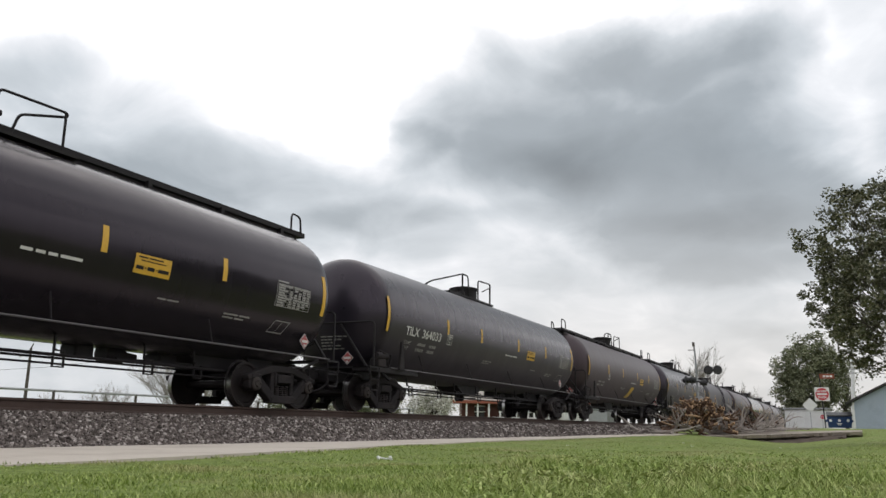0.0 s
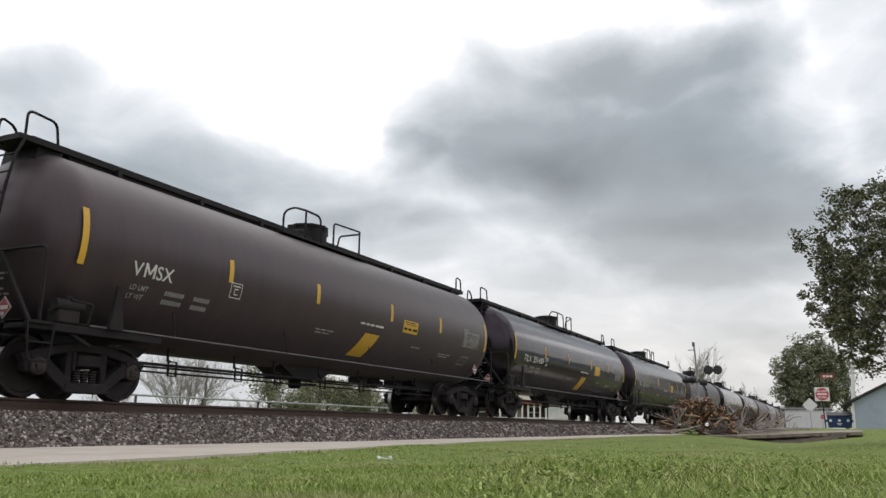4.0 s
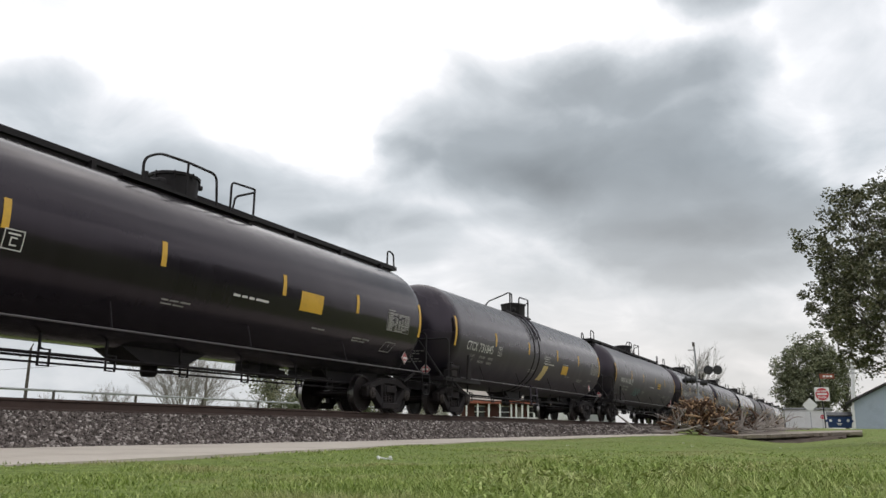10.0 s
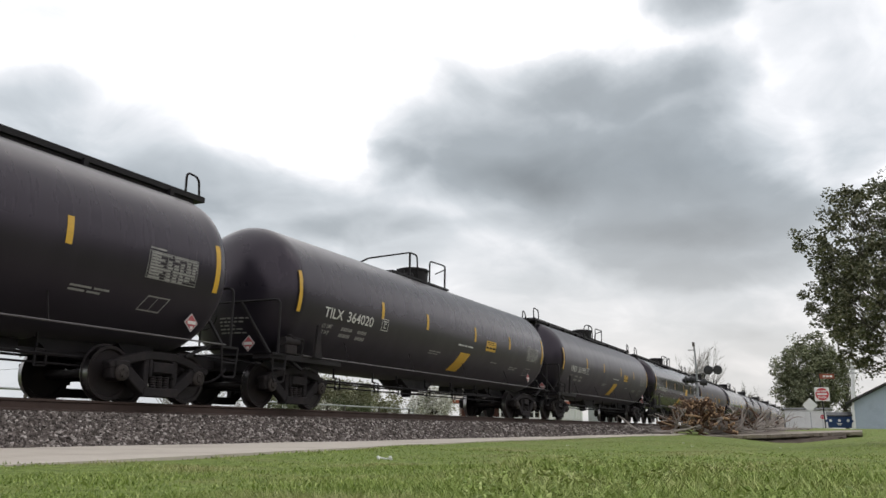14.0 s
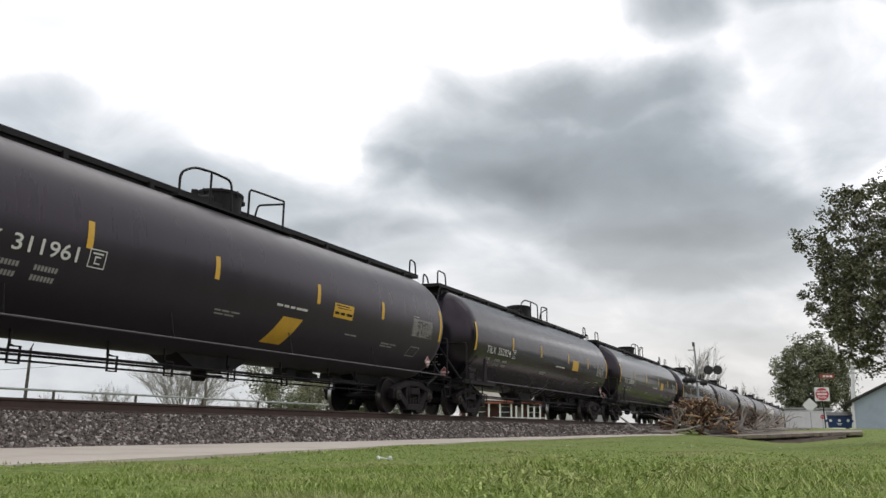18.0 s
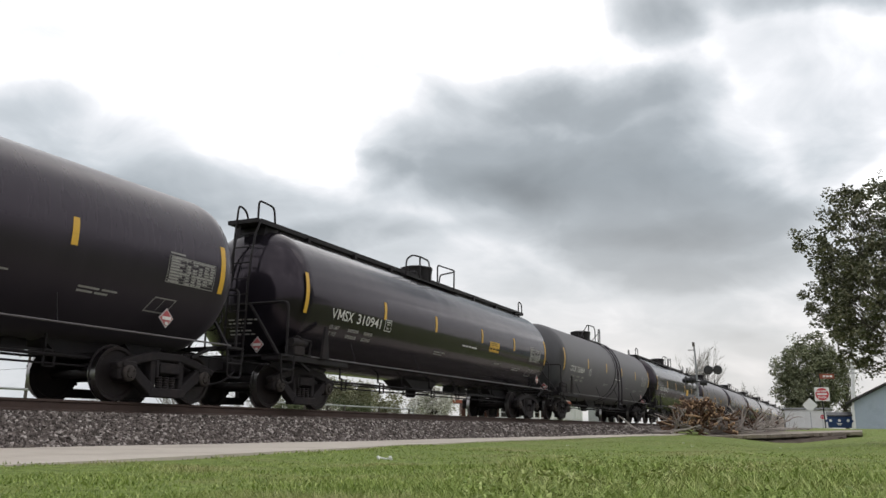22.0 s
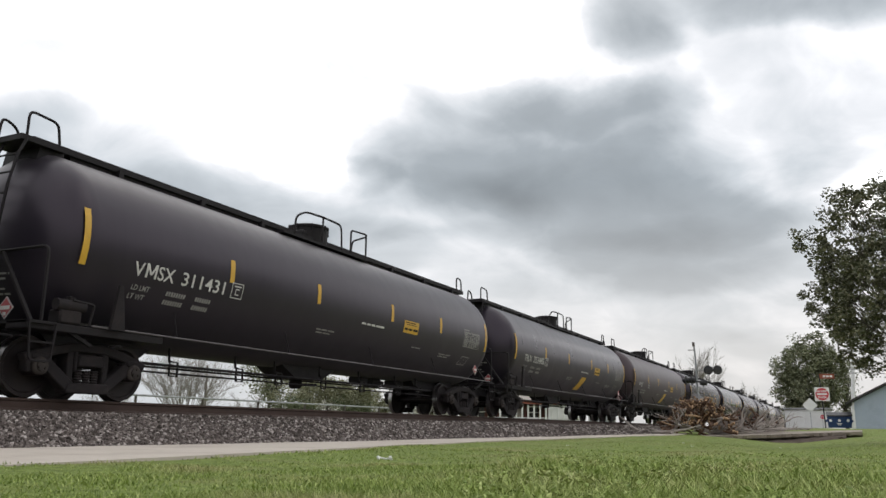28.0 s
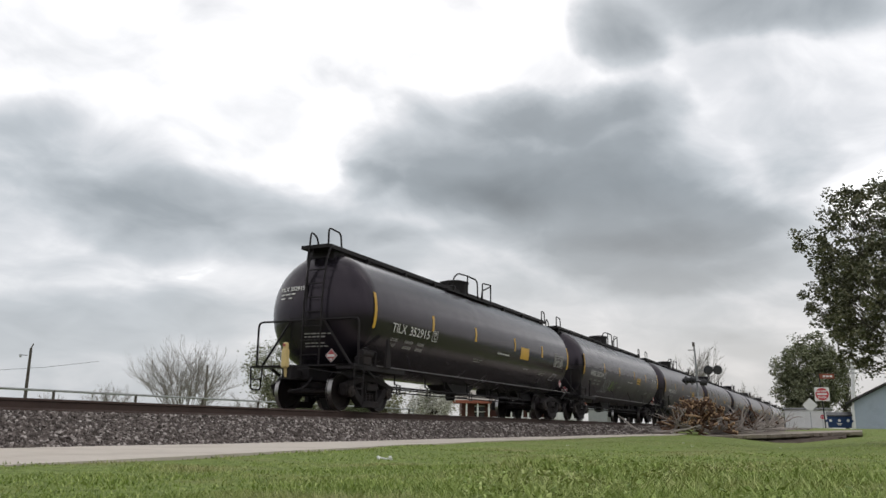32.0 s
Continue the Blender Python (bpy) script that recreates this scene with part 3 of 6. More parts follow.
def side_frame_mesh(y):
    """A cast truck side: arched top member, slanting arms to the axle boxes, spring seat and windows between."""
    bm = bmesh.new()
    y0, y1 = y - 0.075, y + 0.075
    crown = [(-1.16, 0.62), (-0.94, 0.70), (-0.62, 0.79), (-0.3, 0.86), (0.3, 0.86), (0.62, 0.79), (0.94, 0.70), (1.16, 0.62)]
    under = [(1.12, 0.52), (0.86, 0.58), (0.56, 0.66), (0.26, 0.72), (-0.26, 0.72), (-0.56, 0.66), (-0.86, 0.58), (-1.12, 0.52)]
    plate(bm, crown + under, y0 - 0.02, y1 + 0.02)
    for s in (-1, 1):
        plate(bm, [(s * 0.7, 0.36), (s * 0.79, 0.34), (s * 0.8, 0.62), (s * 0.68, 0.62)], y0, y1)
        plate(bm, [(s * 0.99, 0.36), (s * 1.08, 0.36), (s * 1.12, 0.6), (s * 0.98, 0.6)], y0, y1)
        bar(bm, (s * 0.8, 0.54), (s * 0.3, 0.16), 0.19, y0 - 0.02, y1 + 0.02)
        bar(bm, (s * 0.33, 0.18), (s * 0.33, 0.78), 0.12, y0, y1)
        box(bm, s * 0.26 - 0.035, s * 0.26 + 0.035, y0 - 0.035, y1 + 0.035, 0.42, 0.72)
        box(bm, s * 0.89 - 0.15, s * 0.89 + 0.15, y0 - 0.04, y1 + 0.04, 0.56, 0.66)
    plate(bm, [(-0.42, 0.09), (0.42, 0.09), (0.37, 0.25), (-0.37, 0.25)], y0 - 0.045, y1 + 0.045)
    plate(bm, [(-0.24, 0.5), (0.24, 0.5), (0.22, 0.68), (-0.22, 0.68)], y0 - 0.06, y1)
    bmesh.ops.recalc_face_normals(bm, faces=bm.faces[:])
    bmesh.ops.bevel(bm, geom=bm.edges[:], offset=0.018, segments=1, affect="EDGES")
    return bm


def spring_mesh(y):
    bm = bmesh.new()
    prof = [(0.25 + 0.02 * k, 0.068 if k % 2 else 0.052) for k in range(11)]
    lathe(bm, prof, "z", 9, (0, y, 0))
    return bm


def ladder(bm, feet, tops, rungs, r=0.018, rail=0.022):
    feet, tops = [Vector(p) for p in feet], [Vector(p) for p in tops]
    for a, b in zip(feet, tops):
        tube(bm, [a, b], rail, 5)
    for i in range(rungs):
        t = (i + 0.5) / rungs
        tube(bm, [feet[0].lerp(tops[0], t), feet[1].lerp(tops[1], t)], r, 5)
    return bm


MESH = {}


def once(name, build, material, angle=40):
    """One mesh, built once and shared by all parts alike."""
    if name not in MESH:
        bm = build()
        me = bpy.data.meshes.new(name)
        bm.to_mesh(me)
        bm.free()
        me.materials.append(material)
        me.polygons.foreach_set("use_smooth", [True] * len(me.polygons))
        me.set_sharp_from_angle(angle=radians(angle))
        MESH[name] = me
    return MESH[name]


def bogie(parent, x):
    """A two-axle truck under the car."""
    def bolster():
        bm = bmesh.new()
        plate(bm, [(-0.22, 0.48), (0.22, 0.48), (0.2, 0.72), (-0.2, 0.72)], -1.0, 1.0)
        lathe(bm, [(0.7, 0.2), (0.82, 0.2)], "z", 12)
        return bm
    truck = shared("truck", once("truck", bolster, TRUCK_IRON), parent, pose(x, 0, 0), "dusty cast iron truck with two axles")
    for y in (-1.0, 1.0):
        shared("side_frame", once(f"side_frame{y}", lambda: side_frame_mesh(y), TRUCK_IRON), truck)
    for dx in (-0.15, 0.0, 0.15):
        shared("spring", once("spring", lambda: spring_mesh(-1.03), TRUCK_IRON), truck, pose(dx, 0, 0))
    def shoes():
        bm = bmesh.new()
        for s in (-1, 1):
            box(bm, s * 0.36 - 0.05, s * 0.36 + 0.05, -0.85, 0.85, 0.36, 0.46)
            for y in (-0.75, 0.75):
                box(bm, s * 0.4 - 0.03, s * 0.4 + 0.03, y - 0.05, y + 0.05, 0.3, 0.62)
        return bm
    shared("brake_beam", once("brake_beam", shoes, IRON), truck)
    return [shared("wheelset", once("wheelset", wheelset_mesh, WHEEL_IRON), truck, pose(s * AXLE, 0, WHEEL_R), "brown iron wheelset")
            for s in (-1, 1)]


def gear(car):
    """What all cars have below and at the ends."""
    def sill(s):
        bm = bmesh.new()
        box(bm, min(s * 5.3, s * 8.55), max(s * 5.3, s * 8.55), -0.28, 0.28, 0.72, 1.02)
        plate(bm, [(s * 6.8, 0.84), (s * 7.3, 0.84), (s * 7.6, 1.1), (s * 6.5, 1.1)], -0.45, 0.45)
        if s < 0:
            box(bm, -8.5, -5.9, -1.44, -1.0, 0.95, 1.07, 0.01)
        plate(bm, [(s * 5.3, 0.8), (s * 6.5, 0.8), (s * 6.5, 1.2), (s * 5.0, 1.02)], -0.3, 0.3)
        return bm
    for s in (-1, 1):
        shared("stub_sill", once(f"stub_sill{s}", lambda: sill(s), IRON), car)
        def knuckle():
            bm = bmesh.new()
            box(bm, min(s * 8.5, s * 8.9), max(s * 8.5, s * 8.9), -0.07, 0.07, 0.76, 0.92)
            plate(bm, [(s * 8.84, 0.7), (s * 9.08, 0.7), (s * 9.08, 0.98), (s * 8.84, 0.98)], -0.16, 0.1)
            tube(bm, bent([(s * 8.5, -0.35, 0.75), (s * 8.75, -0.3, 0.5), (s * 9.03, -0.06, 0.42)], 0.2), 0.025, 6)
            tube(bm, [(s * 8.62, -1.35, 0.82), (s * 8.62, -0.1, 1.0)], 0.016, 5)
            return bm
        shared("coupler", once(f"coupler{s}", knuckle, IRON), car)
        def deck():
            bm = bmesh.new()
            box(bm, min(s * 8.05, s * 8.5), max(s * 8.05, s * 8.5), -1.5, 1.5, 1.03, 1.07)
            for y in (-1.5, 1.5):
                tube(bm, bent([(s * 8.05, y, 1.05), (s * 8.1, y, 0.5), (s * 8.45, y, 0.5), (s * 8.5, y, 1.05)], 0.08), 0.02, 5)
                tube(bm, [(s * 8.08, y, 0.76), (s * 8.47, y, 0.76)], 0.018, 5)
                bar(bm, (s * 7.9, 1.05), (s * 7.3, 0.8), 0.05, y * 0.9 - 0.03, y * 0.9 + 0.03)
            return bm
        shared("end_step", once(f"end_step{s}", deck, IRON), car)
        def rail():
            bm = bmesh.new()
            x = s * 8.3
            tube(bm, bent([(x, 1.48, 1.06), (x, 1.48, 2.17), (x, -1.48, 2.17), (x, -1.48, 1.06)], 0.14), 0.026, 6)
            tube(bm, [(s * 8.32, -1.3, 1.06), (s * 8.32, -0.5, 2.14)], 0.034, 5)
            tube(bm, [(s * 8.32, 1.3, 1.06), (s * 8.32, 0.5, 2.14)], 0.03, 5)
            return bm
        shared("end_handrail", once(f"end_handrail{s}", rail, IRON), car)
    def valves():
        bm = bmesh.new()
        box(bm, -7.95, -7.55, -1.42, -1.15, 1.08, 1.3, 0.03)
        lathe(bm, [(-8.0, 0.0), (-8.0, 0.09), (-7.5, 0.09), (-7.45, 0.0)], "x", 10, (0, -1.36, 1.36))
        tube(bm, bent([(-7.4, -1.4, 1.1), (-7.35, -1.42, 1.42), (-7.75, -1.42, 1.44)], 0.06), 0.022, 5)
        lathe(bm, [(1.42, 0.0), (1.42, 0.07), (1.5, 0.08), (1.52, 0.0)], "z", 8, (-7.7, -1.3, 0))
        return bm
    shared("brake_valve", once("brake_valve", valves, TRUCK_IRON), car, None, "dusty iron brake valve on the end sill")
    def wing():
        return plate(bmesh.new(), [(-0.14, 1.07), (0.14, 1.07), (0.035, 1.78), (-0.035, 1.78)], -1.56, -1.5)
    shared("step_plate", once("step_plate", wing, TRUCK_IRON), car, pose(-6.96, 0.02, 0))
    # side pipes
    for y, nm in ((-1.45, "near"), (1.45, "far")):
        def pipe():
            bm = bmesh.new()
            tube(bm, [(-7.4, y, 1.09), (8.2, y, 1.09)], 0.017, 6)
            return bm
        shared("side_pipe", once("side_pipe" + nm, pipe, PIPE), car, None, "thin pale safety pipe")
    def stay():
        return tube(bmesh.new(), [(0, -1.45, 1.09), (0.1, -1.24, 1.55)], 0.014, 4)
    for x in (-5.6, -2.4, 1.0, 4.4):
        shared("pipe_stay", once("pipe_stay", stay, IRON), car, pose(x, 0, 0))
    def rods():
        bm = bmesh.new()
        tube(bm, [(-6.0, -0.6, 0.69), (6.0, -0.6, 0.69)], 0.03, 6)
        tube(bm, [(-6.0, -0.6, 0.55), (6.0, -0.6, 0.55)], 0.018, 5)
        tube(bm, [(-6.0, 0.35, 0.72), (6.0, 0.35, 0.72)], 0.022, 5)
        return bm
    shared("brake_pipework", once("brake_pipework", rods, IRON), car)
    def hanger():
        bm = bmesh.new()
        for dx in (-0.1, 0.1):
            bar(bm, (dx, 0.76), (dx, 0.5), 0.026, -0.615, -0.585)
        box(bm, -0.11, 0.11, -0.615, -0.585, 0.495, 0.515)
        box(bm, -0.11, 0.11, -0.615, -0.585, 0.75, 0.77)
        bar(bm, (0.0, 0.77), (0.0, 1.02), 0.03, -0.5, -0.46)
        tube(bm, [(0.0, -0.6, 0.755), (0.0, -0.48, 0.8)], 0.014, 4)
        return bm
    for x in (-4.75, -2.9, -1.6, 0.13, 1.88, 3.76, 5.0):
        shared("pipe_hanger", once("pipe_hanger", hanger, IRON), car, pose(x, 0, 0))
    def cylinder():
        bm = bmesh.new()
        lathe(bm, [(3.3, 0.0), (3.3, 0.16), (3.75, 0.16), (3.8, 0.08), (4.1, 0.05), (4.1, 0.0)], "x", 12, (0, 0.1, 0.85))
        box(bm, 2.6, 3.0, -0.1, 0.3, 0.74, 0.96, 0.03)
        box(bm, 4.5, 5.0, -0.1, 0.3, 0.76, 0.96, 0.04)
        bar(bm, (3.2, 0.74), (5.8, 0.78), 0.04, -0.42, -0.38)
        return bm
    shared("brake_cylinder", once("brake_cylinder", cylinder, IRON), car)
    def outlet():
        bm = bmesh.new()
        plate(bm, [(-1.2, 0.98), (0.9, 0.98), (0.35, 0.7), (-0.65, 0.7)], -0.38, 0.38)
        lathe(bm, [(0.5, 0.0), (0.5, 0.12), (0.56, 0.16), (0.72, 0.16)], "z", 12, (-0.15, 0, 0))
        tube(bm, [(-0.15, 0, 0.6), (-0.15, -0.6, 0.58)], 0.025, 5)
        return bm
    shared("bottom_outlet", once("bottom_outlet", outlet, IRON), car)
    def wheel():
        bm = bmesh.new()
        c = Vector((8.62, -0.55, 1.72))
        pts = [c + Vector((0, 0.27 * math.cos(a), 0.27 * math.sin(a))) for a in [2 * math.pi * i / 20 for i in range(21)]]
        tube(bm, pts, 0.017, 5)
        for k in range(4):
            a = math.pi / 4 * k
            o = Vector((0, 0.27 * math.cos(a), 0.27 * math.sin(a)))
            tube(bm, [c - o, c + o], 0.012, 4)
        box(bm, 8.35, 8.6, -0.68, -0.42, 1.55, 1.9, 0.02)
        tube(bm, [(8.5, -0.55, 1.6), (8.5, -0.55, 1.05)], 0.02, 5)
        return bm
    shared("brake_wheel", once("brake_wheel", wheel, IRON), car)


def head(y, z, out=0.012):
    """A point on the tank's rear head."""
    return Vector((-7.56 - 0.78 * math.sqrt(max(1 - (y * y + (z - TZ) ** 2) / TR ** 2, 0.0)) - out, y, z))


def decals(car, kind):
    """Tape, stencils and placards that all cars of a kind carry on the near side."""
    ends = {"walk": (-7.7, 7.8), "tilx": (-7.6, 7.87), "ladder": (-7.85, 7.95), "mid": (-7.85, 7.78), "plain": (-7.66, 7.74)}[kind]
    inner = {"walk": (-4.36, -1.5, 1.76, 4.55), "tilx": (-4.45, -1.5, 1.86, 4.7), "ladder": (-4.42, -1.31, 1.65, 4.66), "mid": (-4.75, -1.6, 1.66, 4.5), "plain": (-4.2, -1.75, 1.5, 4.4)}[kind]
    for x in inner:
        shared("reflective_stripe", once("stripe", lambda: patch(bmesh.new(), -0.06, 0.06, 2.25, 2.68), YELLOW), car, pose(x, 0, 0), "yellow reflective tape")
    for x in ends:
        shared("reflective_stripe", once("stripe_end", lambda: patch(bmesh.new(), -0.06, 0.06, 2.0, 2.88, 0, 0.006, 8), YELLOW), car, pose(x, 0, 0), "long yellow reflective tape")
    def lines(rows):
        bm = bmesh.new()
        for x, z, words, h in rows:
            for a, b in words:
                patch(bm, x + a, x + b, z, z + h, 0.0, 0.008, 1)
        return bm
    signs = [(x, x + 0.042) for x in [0.78 + 0.058 * i for i in range(8)] + [1.48 + 0.058 * i for i in range(7)]]
    digits = lambda: lines([(-6.65, 1.79, signs, 0.075), (-6.65, 1.65, signs, 0.075)])
    shared("weight_stencil", once("weight_stencil", digits, DIM), car, None, "small worn white weight stencil")["kind"] = "stuff"
    luck = random.Random(17)
    def panel():
        rows = []
        for i in range(9):
            z = 2.03 + 0.05 * i
            words = [(0.03, luck.uniform(0.2, 0.36))] + [(0.42 + 0.145 * k, 0.42 + 0.145 * k + luck.uniform(0.08, 0.125)) for k in range(5) if luck.random() > 0.12]
            if i in (3, 8):
                words = [(0.03, 0.5), (0.55, 1.1)]
            rows.append((6.14, z, words, 0.03))
        bm = lines(rows)
        for z in [2.015 + 0.05 * k for k in range(10)]:
            patch(bm, 6.12, 7.28, z, z + (0.012 if z < 2.02 or z > 2.46 else 0.006), 0.0, 0.009, 1)
        for x in (6.12, 6.54, 7.268):
            patch(bm, x, x + 0.01, 2.015, 2.47, 0.0, 0.009, 3)
        patch(bm, 6.14, 6.5, 2.51, 2.54, 0.0, 0.009, 1)
        return bm
    shared("data_panel", once("data_panel", panel, DIM), car, pose(0.3 if kind == "mid" else 0.0, 0, 0), "panel of small worn white writing")["kind"] = "stuff"
    small = lambda: lines([(-1.32, 1.72, ((0.0, 0.17), (0.2, 0.41), (0.45, 0.7)), 0.028), (-1.3, 1.66, ((0.0, 0.25), (0.29, 0.55)), 0.024), (3.1, 1.72, ((0.0, 0.2), (0.23, 0.5)), 0.026),
                           (4.8, 1.68, ((0.0, 0.4), (0.45, 0.75)), 0.03), (4.8, 1.62, ((0.0, 0.3), (0.34, 0.6)), 0.03), (-7.3, 1.17, ((0.0, 0.14), (0.18, 0.4), (0.44, 0.75)), 0.03)])
    shared("small_stencil", once("small_stencil", small, DIM), car, None, "small white stencilled lines")["kind"] = "stuff"
    notice = lambda: lines([(0.36, 2.03, ((0.0, 0.2), (0.25, 0.41), (0.46, 0.62), (0.67, 1.06)), 0.045)])
    shared("small_notice", once("small_notice", notice, STENCIL), car, pose(-0.1 if kind == "mid" else 0, 0, 0), "line of small white stencilled words")["kind"] = "stuff"
    def frame_box():
        bm = bmesh.new()
        for a, b, c, d in ((0, 0.32, 0, 0.016), (0, 0.32, 0.27, 0.286), (0, 0.016, 0, 0.286), (0.304, 0.32, 0, 0.286), (0.11, 0.13, 0.06, 0.18), (0.11, 0.22, 0.06, 0.08), (0.11, 0.22, 0.16, 0.18)):
            patch(bm, a, b, c + 1.98, d + 1.98, 0, 0.008, 2)
        patch(bm, 0.06, 0.26, 2.19, 2.215, 0, 0.008, 1)
        return bm
    shared("class_box", once("class_box", frame_box, STENCIL), car, pose({"walk": -4.33, "tilx": -4.44, "mid": -4.5}.get(kind, -4.2), 0, 0), "small white outlined box")
    def card_holder():
        bm = bmesh.new()
        for a, b, c, d in ((6.18, 6.68, 1.5, 1.52), (6.18, 6.68, 1.73, 1.75), (6.18, 6.2, 1.5, 1.75), (6.66, 6.68, 1.5, 1.75), (6.42, 6.43, 1.5, 1.75)):
            patch(bm, a + 0.05 + 0.45 * (c - 1.5), b + 0.05 + 0.45 * (c - 1.5), c, d, 0.45 * (d - c), 0.01, 1)
        return bm
    shared("card_frame", once("card_frame", card_holder, DIM), car)
    def diamond(face):
        def make():
            bm = bmesh.new()
            s = 0.17 if not face else 0.14
            c = (7.95, -1.32, 1.42)
            vs = [(c[0] - s, c[2]), (c[0], c[2] - s), (c[0] + s, c[2]), (c[0], c[2] + s)]
            y = -1.42 - (0.006 if face else 0)
            return plate(bm, vs, y - 0.008, y)
        return make
    side = shared("hazard_placard", once("hazard_placard", diamond(False), PLACARD), car, pose({"walk": -0.5, "tilx": -0.5}.get(kind, -1.3), 0.14 if kind in ("walk", "tilx") else 0.1, 0.0), "red and white hazard diamond")
    shared("hazard_face", once("hazard_face", diamond(True), RED), side)
    shared("white_band", once("white_band", band_mesh, STENCIL), side)
    back = shared("hazard_placard", once("hazard_placard", diamond(False), PLACARD), car, pose(-6.94, 7.18, -0.14, 0, 0, -90), "red and white hazard diamond")
    shared("hazard_face", once("hazard_face", diamond(True), RED), back)
    shared("white_band", once("white_band", band_mesh, STENCIL), back)
    def end_rows():
        bm = bmesh.new()
        wide = random.Random(23)
        for i in range(5):
            y, z = 0.1, 1.82 - 0.075 * i
            stop = y - wide.uniform(0.35, 0.7)
            while y > stop:
                w = wide.uniform(0.06, 0.17)
                bm.faces.new([bm.verts.new(head(y - a, z + b)) for a, b in ((0, 0), (w, 0), (w, 0.03), (0, 0.03))])
                y -= w + 0.03
        return bm
    shared("end_stencil", once("end_lines", end_rows, DIM), car, None, "rows of small worn writing on the tank head")["kind"] = "stuff"
    def head_words():
        bm = bmesh.new()
        for i, row in enumerate((((0, 0.2), (0.25, 0.5), (0.55, 0.75)), ((0, 0.25), (0.45, 0.6)))):
            for a, b in row:
                for y0, y1 in ((0.95 - b * 0.72, 0.95 - a * 0.72),):
                    z0, z1 = 2.83 - 0.1 * i, 2.865 - 0.1 * i
                    f = lambda y, z: bm.verts.new((-7.56 - 0.78 * math.sqrt(max(1 - (y * y + (z - TZ) ** 2) / TR ** 2, 0.0)) - 0.012, y, z))
                    k = [f(y0, z0), f(y1, z0), f(y1, z1), f(y0, z1)]
                    bm.faces.new(k)
        return bm
    shared("head_stencil", once("head_stencil", head_words, STENCIL), car, None, "small white stencilling on the tank head")["kind"] = "stuff"


def band_mesh():
    bm = bmesh.new()
    for x, z, w, h in ((7.95, 1.42, 0.1, 0.028), (7.95, 1.33, 0.03, 0.025)):
        plate(bm, [(x - w, z - h), (x + w, z - h), (x + w, z + h), (x - w, z + h)], -1.442, -1.436)
    return bm


